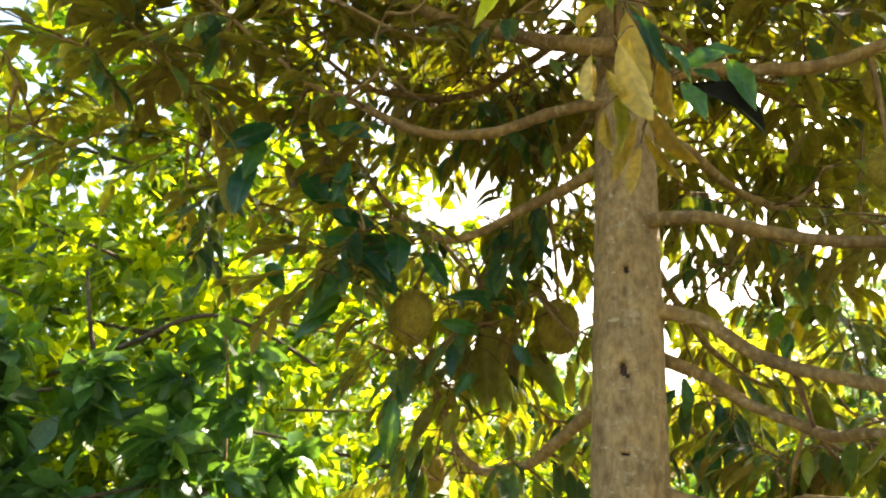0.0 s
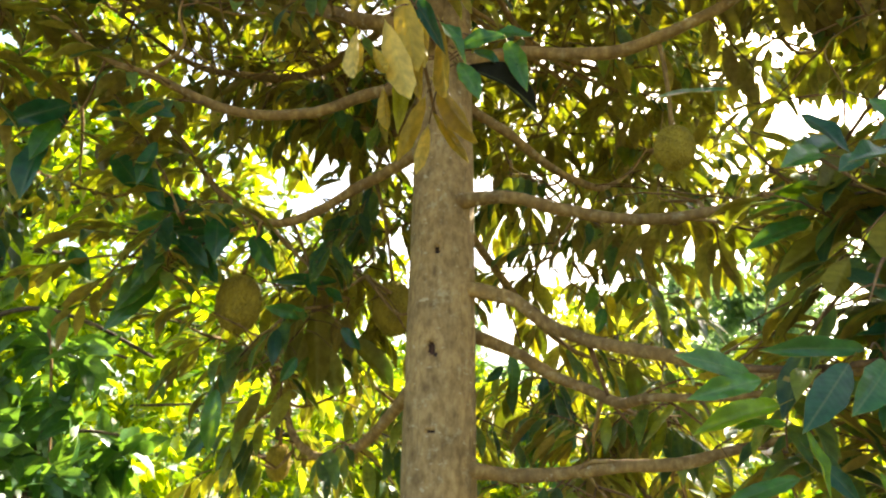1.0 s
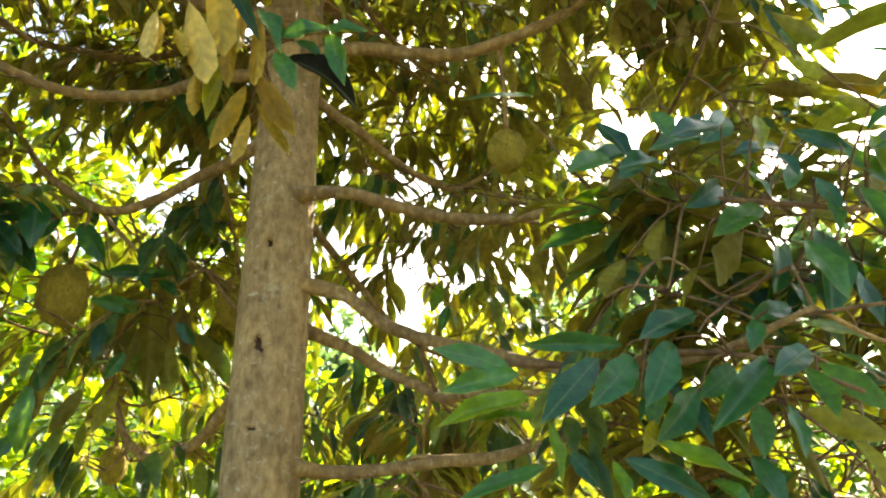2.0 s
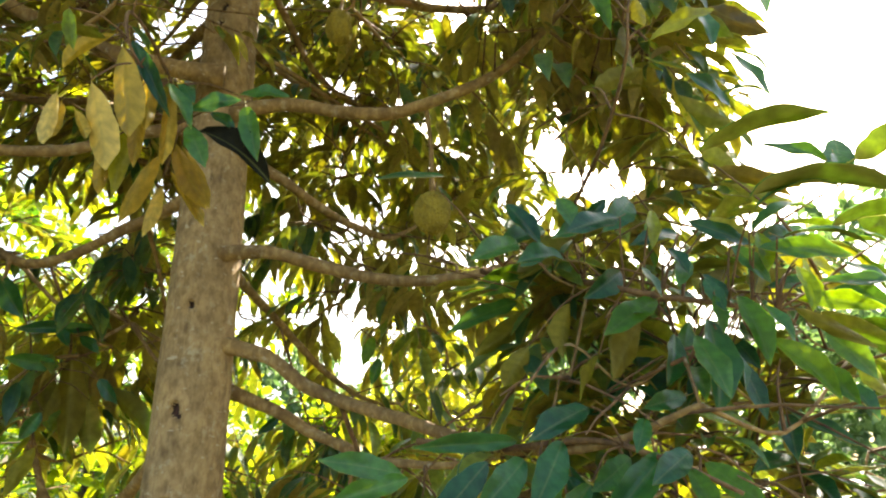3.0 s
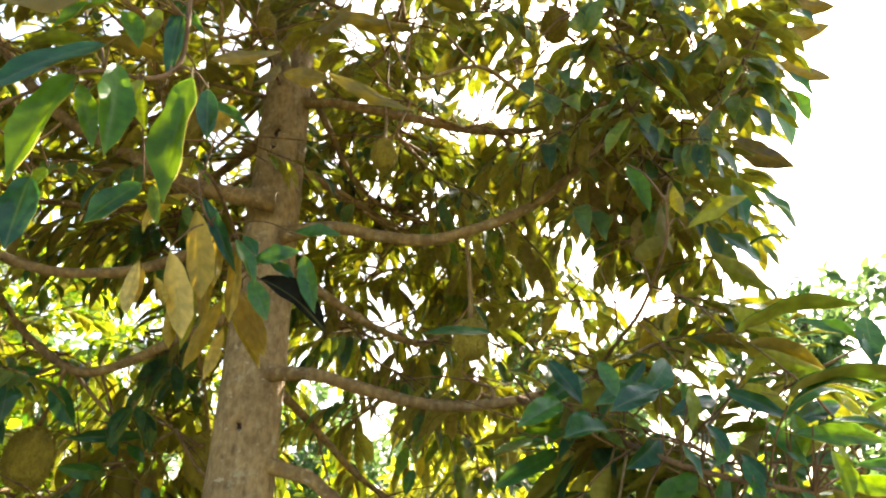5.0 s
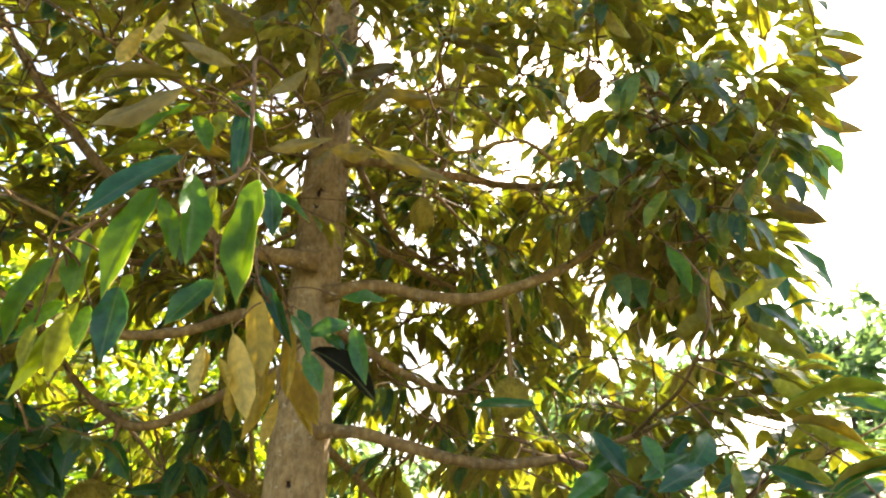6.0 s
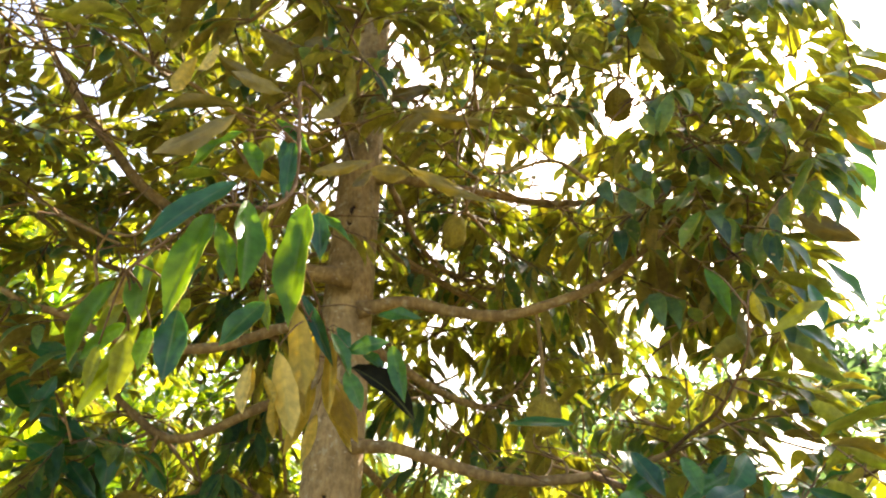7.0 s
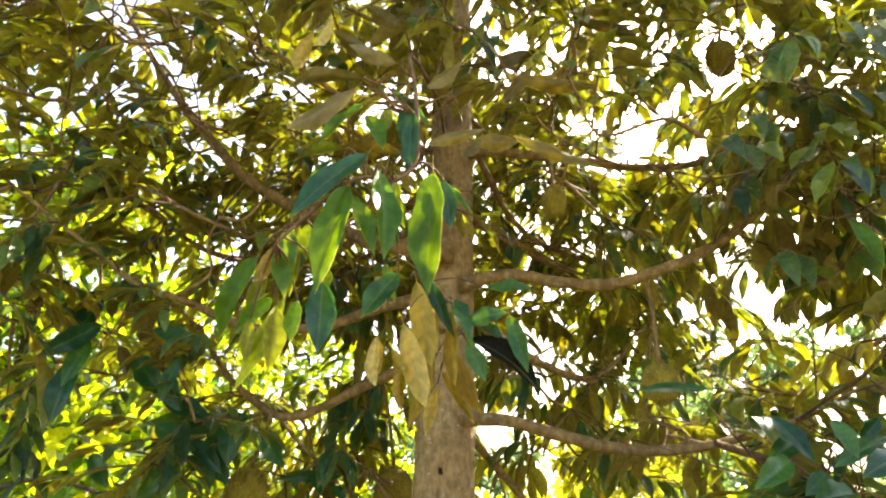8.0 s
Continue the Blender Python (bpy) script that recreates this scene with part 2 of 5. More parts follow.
def leaf_shape(bend, fold, twist, wave, cuts=7, across=3, thick=0.0012, width=0.29):
    """A narrow oval leaf with a drawn-out tip, one unit long, with an upper and a lower skin and a stalk; +x is its length, +z its upper side."""
    top, lift, ring = [], [], []
    for k in range(cuts + 1):
        u = (k / cuts) ** 0.95 if k else 0.0
        half = width / 2 * (4 * u * (1 - u) + 1e-9) ** (0.72 + 0.5 * u) * (1.10 - 0.16 * u)
        ang = bend * u
        cx, cz = (u, 0.0) if abs(bend) < 1e-3 else (math.sin(ang) / bend, -(1 - math.cos(ang)) / bend)
        nx, nz, tw, row = math.sin(ang), math.cos(ang), twist * u, []
        for e in (np.linspace(-1, 1, across) if 0 < k < cuts else (0.0,)):
            h = e * half * (1 + 0.05 * math.sin(23 * u + 2 * e) * (across > 3))
            d = abs(h) * fold + wave * h * math.sin(11 * u + 2.2 * e) + h * math.sin(tw)
            row.append(len(top))
            top.append((cx + nx * d, h * math.cos(tw), cz + nz * d))
            lift.append((nx, 0.0, nz))
        ring.append(row)
    tip = top[-1]
    turn, span = math.atan2(tip[2], tip[0]), math.hypot(tip[0], tip[2])
    c, q = math.cos(turn) / span, math.sin(turn) / span
    top = [(c * x + q * z, y / span, c * z - q * x) for x, y, z in top]
    lift = [((c * x + q * z) * span, y, (c * z - q * x) * span) for x, y, z in lift]
    faces = []
    for a, b in zip(ring, ring[1:]):
        for i in range(max(len(a), len(b)) - 1):
            if len(a) == 1:
                faces.append((a[0], b[i], b[i + 1]))
            elif len(b) == 1:
                faces.append((a[i], b[0], a[i + 1]))
            else:
                faces.append((a[i], b[i], b[i + 1], a[i + 1]))
    top = np.array(top)
    if not thick:
        return top, faces, [0] * len(faces)
    n = len(top)
    both = np.vstack([top, top - np.array(lift) * thick / 0.15])
    lower = [tuple(n + i for i in f[::-1]) for f in faces]
    m = len(both)
    both = np.vstack([both, [(-0.14, 0.006, 0.03), (-0.14, -0.006, 0.03), (-0.14, 0, 0.04), (0.02, 0.005, -0.004), (0.02, -0.005, -0.004), (0.02, 0, 0.004)]])
    rods = [(m, m + 1, m + 4, m + 3), (m + 1, m + 2, m + 5, m + 4), (m + 2, m, m + 3, m + 5)]
    return both, faces + lower + rods, [0] * len(faces) + [1] * len(lower) + [1] * 3


BENDS = ((0.3, 0.18, 0.0, 0.05), (0.8, 0.3, 0.2, 0.10), (0.1, 0.35, -0.3, 0.12), (1.2, 0.22, 0.1, 0.06),
         (0.5, 0.45, -0.15, 0.08), (-0.3, 0.25, 0.25, 0.12), (0.9, 0.12, -0.35, 0.05), (0.4, 0.3, 0.5, 0.14))
SHAPES = [leaf_shape(b, f * 1.3, t, w, width=0.28) for b, f, t, w in BENDS]
NEAR_SHAPES = [leaf_shape(b, f * 1.6, t, w * 1.6, 15, 7) for b, f, t, w in BENDS]
NEAR_SHAPES += [leaf_shape(*b, 15, 7) for b in ((0.25, 0.12, 0.10, 0.06), (0.35, 0.18, -0.12, 0.10), (0.40, 0.55, 0.05, 0.16), (0.25, 0.42, -0.18, 0.22), (0.60, 0.65, 0.16, 0.14),
                                               (0.5, 0.25, 0.35, 0.24), (0.3, 0.32, -0.4, 0.20), (1.3, 0.30, 0.10, 0.08), (1.0, 0.22, -0.2, 0.12), (0.9, 0.75, 0.6, 0.18), (0.6, 0.9, -0.5, 0.22))]
POSES = {"flat": (8, 9), "fold": (10, 11, 12), "wave": (13, 14), "arch": (15, 16), "curl": (17, 18)}
FLAT = [leaf_shape(b, f, t, 0.0, 3, 3, 0.0, w) for b, f, t, w in ((0.4, 0.2, 0.2, 0.36), (0.9, 0.3, -0.3, 0.42), (0.0, 0.3, 0.0, 0.48), (0.6, 0.4, 0.4, 0.36))]


def unit(v):
    v = np.asarray(v, float)
    return v / (np.linalg.norm(v) + 1e-9)


def leaf_pose(at, way, normal, size):
    x = unit(way)
    z = unit(np.asarray(normal, float) - x * np.dot(normal, x))
    y = np.cross(z, x)
    m = np.eye(4)
    m[:3, 0], m[:3, 1], m[:3, 2], m[:3, 3] = x * size, y * size, z * size, at
    return m


def leaf_mass(name, poses, shapes, materials, parent, label=""):
    """Many leaves in one mesh."""
    poses = np.array(poses)
    pick = RNG.integers(0, len(shapes), len(poses))
    vs, sizes, loops, index, marks, first = [], [], [], [], [], 0
    for k, (tv, tf, ti) in enumerate(shapes):
        m = poses[pick == k]
        if not len(m):
            continue
        v = np.einsum("nij,vj->nvi", m[:, :3, :3], tv) + m[:, None, :3, 3]
        flat = np.array([i for f in tf for i in f])
        loops.append((first + flat[None] + len(tv) * np.arange(len(m))[:, None]).ravel())
        sizes.append(np.tile([len(f) for f in tf], len(m)))
        index.append(np.tile(ti, len(m)))
        marks.append(np.tile((tv[flat][:, :2] + (0, 0.5)).ravel(), len(m)))
        vs.append(v.reshape(-1, 3))
        first += v.shape[0] * v.shape[1]
    vs, loops, sizes, index = np.vstack(vs), np.concatenate(loops), np.concatenate(sizes), np.concatenate(index)
    me = bpy.data.meshes.new(name)
    me.vertices.add(len(vs))
    me.vertices.foreach_set("co", vs.astype(np.float32).ravel())
    me.loops.add(len(loops))
    me.loops.foreach_set("vertex_index", loops.astype(np.int32))
    me.polygons.add(len(sizes))
    me.polygons.foreach_set("loop_start", np.concatenate([[0], np.cumsum(sizes)[:-1]]).astype(np.int32))
    me.uv_layers.new(name="UVMap").data.foreach_set("uv", np.concatenate(marks).astype(np.float32))
    for m in materials:
        me.materials.append(m)
    me.polygons.foreach_set("material_index", index.astype(np.int32))
    me.polygons.foreach_set("use_smooth", np.ones(len(sizes), bool))
    me.update(calc_edges=True)
    me.validate()
    ob = new(name, me)
    ob.parent = parent
    return tagged(ob, label, kind="stuff")


UP = np.array([0.0, 0.0, 1.0])


def spray(at, way, length, count, size, droop, out, twigs, sag=0.5):
    """A twig with leaves in two ranks. Adds leaf poses to out and the twig's path to twigs."""
    way = unit(way)
    path, p, d = [np.array(at, float)], np.array(at, float), way
    for k in range(4):
        d = unit(d - UP * sag * 0.22 + RNG.normal(0, 0.08, 3))
        p = p + d * length / 4
        path.append(p)
    path = np.array(path)
    twigs.append((path, length))
    for k in range(count):
        u = 0.15 + 0.85 * (k + RNG.uniform(0, 0.6)) / count
        j = min(int(u * 4), 3)
        base = path[j] + (path[j + 1] - path[j]) * (u * 4 - j)
        along = unit(path[j + 1] - path[j])
        side = unit(np.cross(along, UP)) * (1 if k % 2 else -1)
        lean = droop * RNG.uniform(0.7, 1.3)
        d = unit(0.75 * along + 0.5 * side - lean * UP + RNG.normal(0, 0.10, 3))
        normal = UP * 0.75 + 0.9 * lean * unit(0.75 * along + 0.4 * side) + RNG.normal(0, 0.22, 3)
        s = size * RNG.uniform(0.72, 1.2)
        out.append(leaf_pose(base + d * 0.14 * s, d, normal, s))


def in_view_gap(p):
    """The air between walker and trunk, kept free of leaves for the camera's view."""
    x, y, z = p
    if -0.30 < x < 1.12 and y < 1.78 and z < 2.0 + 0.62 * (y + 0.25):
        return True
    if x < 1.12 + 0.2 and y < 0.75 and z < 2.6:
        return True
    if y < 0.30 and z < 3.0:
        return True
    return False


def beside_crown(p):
    """Sky right of the crown's uneven edge, which follows sight lines from the camera."""
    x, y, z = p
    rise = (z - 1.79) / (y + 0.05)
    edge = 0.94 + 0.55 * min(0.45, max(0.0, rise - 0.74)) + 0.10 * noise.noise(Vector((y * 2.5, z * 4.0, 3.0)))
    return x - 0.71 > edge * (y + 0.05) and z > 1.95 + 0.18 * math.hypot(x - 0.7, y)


# ---- the durian tree ----
AXIS = np.array([0.655, 2.14])


def trunk_radius(z):
    return float(np.interp(z, [0, 0.3, 1.4, 2.2, 3.4, 5.0, 6.5], [0.150, 0.125, 0.109, 0.100, 0.084, 0.058, 0.025]))


tree = tagged(new("durian_tree"), "tall durian tree with grey-brown trunk and drooping glossy leaves", "tree")
tree.location = (AXIS[0], AXIS[1], 0)
ROOT = np.array([AXIS[0], AXIS[1], 0.0])

# Each limb: where it leaves the trunk and how it runs, its base radius, and the share of its length from which it bears leaves.
LIMB_PLAN = {}


def plan_limb(name, points, radius, bare):
    LIMB_PLAN[name] = (points, radius, bare)


plan_limb("A", [(0.681, 2.08, 2.21), (0.835, 1.99, 2.2), (0.999, 1.97, 2.16), (1.16, 1.92, 2.12), (1.26, 1.88, 2.11), (1.39, 1.83, 2.12), (1.49, 1.78, 2.14), (1.64, 1.69, 2.19), (1.77, 1.56, 2.27)], .026, .70)
plan_limb("B", [(0.694, 2.1, 1.94), (0.852, 2.05, 1.9), (0.956, 2.02, 1.82), (1.06, 1.98, 1.77), (1.15, 1.87, 1.73), (1.23, 1.75, 1.69), (1.3, 1.62, 1.65), (1.33, 1.44, 1.62), (1.44, 1.22, 1.62), (1.54, 1.04, 1.68)], .027, .62)
plan_limb("X", [(0.713, 2.21, 1.83), (0.882, 2.16, 1.76), (1.01, 2.18, 1.69), (1.1, 2.14, 1.65), (1.15, 2.01, 1.6), (1.17, 1.83, 1.6), (1.28, 1.66, 1.59), (1.4, 1.53, 1.61)], .025, .62)
plan_limb("Y", [(.70, 2.20, 2.22), (.9, 2.5, 2.1), (1.1, 2.7, 1.95), (1.3, 2.8, 1.85), (1.5, 2.9, 1.85)], .020, .5)
plan_limb("C", [(0.715, 2.09, 1.42), (0.86, 2.1, 1.4), (1, 2.06, 1.41), (1.11, 1.95, 1.43), (1.24, 1.86, 1.44), (1.34, 1.8, 1.47), (1.5, 1.69, 1.52), (1.65, 1.54, 1.6)], .026, .68)
plan_limb("K", [(0.707, 2.17, 2.63), (0.786, 2.17, 2.57), (0.887, 2.18, 2.51), (1.01, 2.29, 2.48), (1.14, 2.39, 2.46), (1.28, 2.46, 2.45), (1.36, 2.52, 2.49), (1.47, 2.58, 2.58), (1.57, 2.63, 2.71)], .023, .55)
plan_limb("D", [(0.688, 2.05, 2.68), (0.849, 2, 2.71), (1.01, 1.91, 2.66), (1.16, 1.85, 2.64), (1.28, 1.78, 2.66), (1.44, 1.7, 2.72), (1.53, 1.6, 2.78), (1.62, 1.5, 2.88), (1.74, 1.43, 3.03)], .028, .60)
plan_limb("E", [(0.702, 2.1, 3.26), (0.83, 2.04, 3.24), (1.02, 2.03, 3.23), (1.17, 2.01, 3.21), (1.34, 1.99, 3.19), (1.51, 1.94, 3.18), (1.62, 1.88, 3.19), (1.76, 1.79, 3.26), (1.92, 1.7, 3.38)], .024, .60)
plan_limb("H", [(0.704, 2.2, 3.45), (0.864, 2.35, 3.27), (0.945, 2.4, 3.15), (1.06, 2.44, 3.06), (1.22, 2.45, 3), (1.36, 2.43, 2.96), (1.5, 2.4, 2.97)], .018, .55)
plan_limb("L", [(0.614, 2.16, 2.45), (0.465, 2.31, 2.4), (0.358, 2.37, 2.36), (0.255, 2.43, 2.31), (0.135, 2.46, 2.26), (0.038, 2.48, 2.26), (-0.093, 2.54, 2.34), (-0.196, 2.56, 2.43), (-0.249, 2.55, 2.5), (-0.347, 2.52, 2.62), (-0.487, 2.45, 2.71)], .025, .62)
plan_limb("M", [(0.624, 2.12, 2.66), (0.448, 2.11, 2.61), (0.371, 2.11, 2.58), (0.277, 2.12, 2.54), (0.177, 2.12, 2.51), (0.048, 2.1, 2.49), (-0.077, 2.08, 2.5), (-0.173, 2.05, 2.53), (-0.275, 2.01, 2.56), (-0.384, 1.97, 2.58), (-0.566, 1.9, 2.7), (-0.765, 1.81, 2.83)], .025, .58)
plan_limb("N", [(0.625, 2.19, 3.18), (0.413, 2.49, 3.11), (0.282, 2.59, 3.07), (0.173, 2.63, 3), (0.002, 2.63, 2.95), (-0.147, 2.6, 2.94), (-0.255, 2.57, 2.93), (-0.373, 2.52, 2.95), (-0.471, 2.47, 3), (-0.65, 2.4, 3.1), (-0.849, 2.3, 3.2)], .023, .5)
plan_limb("R", [(0.621, 2.18, 2.75), (0.53, 2.45, 2.67), (0.449, 2.57, 2.68), (0.357, 2.57, 2.71), (0.282, 2.56, 2.73), (0.148, 2.6, 2.85)], .022, .6)
plan_limb("O", [(0.595, 2.2, 1.67), (0.499, 2.47, 1.56), (0.417, 2.6, 1.48), (0.305, 2.74, 1.44), (0.222, 2.79, 1.45), (0.152, 2.83, 1.51), (0.111, 2.84, 1.61), (0.063, 2.83, 1.71), (-0.015, 2.85, 1.84)], .025, .6)
plan_limb("Q", [(0.657, 2, 2.78), (0.406, 2.01, 2.8), (0.29, 2.05, 2.85), (0.146, 2.13, 2.95), (-0.01, 2.22, 3.05), (-0.17, 2.25, 3.16), (-0.311, 2.28, 3.31), (-0.498, 2.32, 3.53), (-0.671, 2.35, 3.77), (-0.844, 2.4, 4.04), (-1, 2.47, 4.34)], .034, .62)

# Leafy boughs: each grows from the nearest limb or from the back of the trunk into a stretch of the crown.
#   x from-to, y from-to, z from-to, number, from the trunk
CROWN = []


def crown_part(across, along, high, number, from_trunk):
    CROWN.append((across, along, high, number, from_trunk))


crown_part((1.25, 2.25), (1.20, 2.20), (1.95, 3.00), 30, False)
crown_part((1.30, 2.75), (1.20, 2.40), (2.90, 4.30), 54, False)
crown_part((1.45, 2.30), (1.15, 1.75), (1.15, 1.95), 32, False)
crown_part((0.95, 1.70), (1.95, 2.70), (1.25, 1.80), 14, False)
crown_part((0.80, 2.40), (2.40, 3.60), (2.60, 4.00), 54, True)
crown_part((-1.10, 0.60), (2.40, 3.60), (2.30, 4.00), 23, True)
crown_part((-1.70, -0.30), (1.50, 2.60), (2.50, 4.20), 17, False)
crown_part((-0.50, 1.40), (1.20, 2.50), (3.30, 4.40), 42, True)
crown_part((-0.25, 0.50), (2.45, 3.10), (1.55, 2.20), 8, False)
# Crown top out of view; its number is set for the shade it casts.
crown_part((-0.50, 1.60), (1.20, 3.20), (4.30, 5.60), 14, True)
crown_part((0.15, 0.60), (2.50, 3.40), (2.15, 3.00), 9, False)
crown_part((0.75, 1.30), (2.45, 3.40), (2.10, 2.60), 6, False)
crown_part((0.70, 1.20), (2.50, 3.40), (2.60, 3.40), 10, True)
crown_part((-0.50, 0.40), (1.95, 2.90), (2.65, 3.40), 8, False)
crown_part((0.10, 0.60), (2.40, 3.20), (2.80, 3.60), 8, True)
crown_part((1.10, 1.95), (1.80, 2.80), (3.60, 4.60), 19, False)
crown_part((0.25, 0.95), (1.30, 1.90), (3.00, 3.90), 16, True)
crown_part((-0.15, 1.00), (1.10, 1.80), (2.90, 3.50), 16, True)
crown_part((1.60, 2.30), (1.00, 1.50), (1.20, 1.95), 16, False)
crown_part((1.00, 1.60), (2.30, 3.00), (3.90, 4.60), 8, True)
crown_part((0.05, 0.35), (2.50, 2.90), (1.85, 2.15), 3, False)
crown_part((-0.60, -0.15), (2.10, 2.50), (1.95, 2.30), 4, False)
crown_part((0.00, 0.30), (2.50, 2.90), (1.50, 1.85), 2, False)
crown_part((1.20, 2.10), (2.40, 3.20), (2.35, 3.00), 10, False)
crown_part((0.75, 1.25), (2.20, 2.90), (3.10, 3.90), 9, True)
crown_part((1.20, 1.90), (2.60, 3.20), (1.85, 2.35), 6, False)
crown_part((-1.00, -0.40), (1.50, 2.30), (3.05, 3.90), 13, False)
crown_part((-1.60, -0.70), (1.40, 2.40), (3.30, 4.30), 10, False)
crown_part((-0.10, 0.40), (1.75, 2.50), (2.95, 3.50), 9, True)
crown_part((-0.10, 0.55), (2.65, 3.30), (1.40, 2.00), 6, False)
crown_part((1.35, 1.95), (1.25, 1.70), (1.50, 2.00), 15, False)
crown_part((-1.50, -0.70), (1.70, 2.40), (2.45, 3.10), 13, False)
crown_part((0.75, 1.30), (2.45, 3.00), (1.30, 1.75), 7, False)
# These boughs are added to shade the leaves at the trunk from sun.
crown_part((1.00, 1.30), (1.85, 2.20), (2.85, 3.15), 4, False)
crown_part((1.45, 2.10), (1.30, 1.80), (2.90, 3.70), 8, False)
crown_part((1.70, 2.30), (1.25, 1.70), (2.40, 3.40), 10, False)
crown_part((-0.30, 0.45), (2.75, 3.40), (2.15, 2.90), 8, False)
crown_part((-1.00, -0.10), (1.70, 2.40), (3.00, 3.90), 13, False)
crown_part((-0.45, 0.50), (2.40, 3.20), (3.00, 3.90), 11, True)
crown_part((-0.05, 0.45), (1.80, 2.10), (2.80, 3.30), 5, False)
crown_part((0.10, 0.55), (2.40, 2.90), (2.75, 3.30), 4, False)
paths = {name: smooth_path(points, 6) for name, (points, radius, bare) in LIMB_PLAN.items()}
holds = np.vstack([p[int(len(p) * 0.5):] for p in paths.values()])
boughs = []
for part_of_crown, ((x0, x1), (y0, y1), (z0, z1), number, from_trunk) in enumerate(CROWN):
    RNG = np.random.default_rng(110 + part_of_crown)
    for k in range(number):
        goal = np.array([RNG.uniform(x0, x1), RNG.uniform(y0, y1), RNG.uniform(z0, z1)])
        if in_view_gap(goal) or beside_crown(goal):
            continue
        near = holds[np.argmin(np.linalg.norm((holds - goal) * (1, 1, 1.6), axis=1))]
        if from_trunk and goal[2] > 3.1 and np.linalg.norm(near - goal) > 0.45:
            flat = unit([goal[0] - AXIS[0], goal[1] - AXIS[1], 0])
            near = np.array([AXIS[0], AXIS[1], max(1.2, goal[2] - RNG.uniform(-0.15, 0.35))]) + flat * 0.05
        gap = goal - near
        if np.linalg.norm(gap) < 0.15:
            gap, goal = unit(gap) * 0.3, near + unit(gap) * 0.3
        sag = UP * -0.12 * np.linalg.norm(gap)
        path = smooth_path([near, near + 0.4 * gap + sag + RNG.normal(0, 0.03, 3), near + 0.75 * gap + 0.6 * sag + RNG.normal(0, 0.03, 3), goal], 4)
        holds = np.vstack([holds, path[6:]])
        boughs.append((path, np.linalg.norm(gap)))

leaves, twigs = [], []
RNG = np.random.default_rng(12)


def leafy(path, bare, step, out):
    """Sprays of leaves along a bough: smaller and flatter ones on the high, the side and the near boughs, hanging ones low behind the trunk."""
    x, y, z = path[-1]
    size, droop, most = 0.145, (0.7, 1.8), 12
    if z > 2.85:
        size, droop, most = 0.135, (0.3, 1.3), 13
    if x < -0.1:
        size, droop, most = 0.122, (0.15, 0.7), 15
    if x > 1.5:
        size, droop = 0.14, (0.5, 1.4)
    if y < 1.8 and x > 1.0 and z < 2.6:
        size, droop = 0.138, (0.15, 0.6)
    n = len(path)
    length = np.linalg.norm(np.diff(path, axis=0), axis=1).sum()
    count = max(2, int(length * (1 - bare) / step))
    for k in range(count + 1):
        u = bare + (1 - bare) * k / count
        j = min(int(u * (n - 1)), n - 2)
        along = unit(path[j + 1] - path[j])
        side = unit(np.cross(along, UP)) * (1 if k % 2 else -1)
        way = along if k == count else 0.5 * along + side * RNG.uniform(0.5, 1.0) + UP * RNG.normal(0.05, 0.35)
        spray(path[j], way, RNG.uniform(0.16, 0.36), int(RNG.integers(6, most)), size, RNG.uniform(*droop), out, twigs)


for name, (points, radius, bare) in LIMB_PLAN.items():
    path = paths[name]
    n = len(path)
    verts, faces = [], []
    radii = radius * 0.79 * np.interp(np.linspace(0, 1, n), [0, 0.05, 0.1, 0.6, 1], [1.5, 1.12, 1.0, 0.78, 0.25])
    tube(path - ROOT, radii, 12, verts, faces, 0.16, len(name) + points[0][2] * 7)
    mesh_object("branch", verts, faces, [limb_bark], tree)
    leafy(path, bare, 0.07, leaves)
for path, length in boughs:
    if min(in_view_gap(p) for p in path[2:]):
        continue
    verts, faces = [], []
    tube(path - ROOT, np.linspace((0.006 if path[-1][0] < 1.2 or path[-1][1] > 1.8 else 0.002) + 0.005 * min(1, length), 0.0025, len(path)), 7, verts, faces, 0.12, path[0][0] * 9)
    mesh_object("branch", verts, faces, [limb_bark], tree)
    leafy(path, 0.35, 0.075, leaves)

# Leaves are cleared for the camera's view of fruit and sky, and for sun.
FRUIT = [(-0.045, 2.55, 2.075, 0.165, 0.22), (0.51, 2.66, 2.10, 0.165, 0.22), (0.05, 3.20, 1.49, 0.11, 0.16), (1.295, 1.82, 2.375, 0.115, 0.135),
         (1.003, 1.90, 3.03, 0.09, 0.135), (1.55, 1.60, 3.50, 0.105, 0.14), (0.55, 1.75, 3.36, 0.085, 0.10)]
# First gap follows the sun's way, the others sight lines from the camera.
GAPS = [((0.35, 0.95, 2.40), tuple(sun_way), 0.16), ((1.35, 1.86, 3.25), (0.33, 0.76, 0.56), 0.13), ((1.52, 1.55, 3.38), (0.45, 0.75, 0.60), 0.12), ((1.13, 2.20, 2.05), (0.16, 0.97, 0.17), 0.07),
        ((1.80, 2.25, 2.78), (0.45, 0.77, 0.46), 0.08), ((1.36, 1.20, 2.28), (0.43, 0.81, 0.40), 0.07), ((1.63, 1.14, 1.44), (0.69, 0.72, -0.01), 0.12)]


# Limbs that are kept clear of leaves on sight lines from the camera's path.
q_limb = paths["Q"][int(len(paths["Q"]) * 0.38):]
SEEN_LIMBS = np.vstack([paths[name][:int(len(paths[name]) * 0.72)] for name in "ABCDEHKLMNX"] + [q_limb])
SIGHT_WAY = (SEEN_LIMBS[:, [0, 2]] - (0.60, 1.75)) / SEEN_LIMBS[:, 1:2]
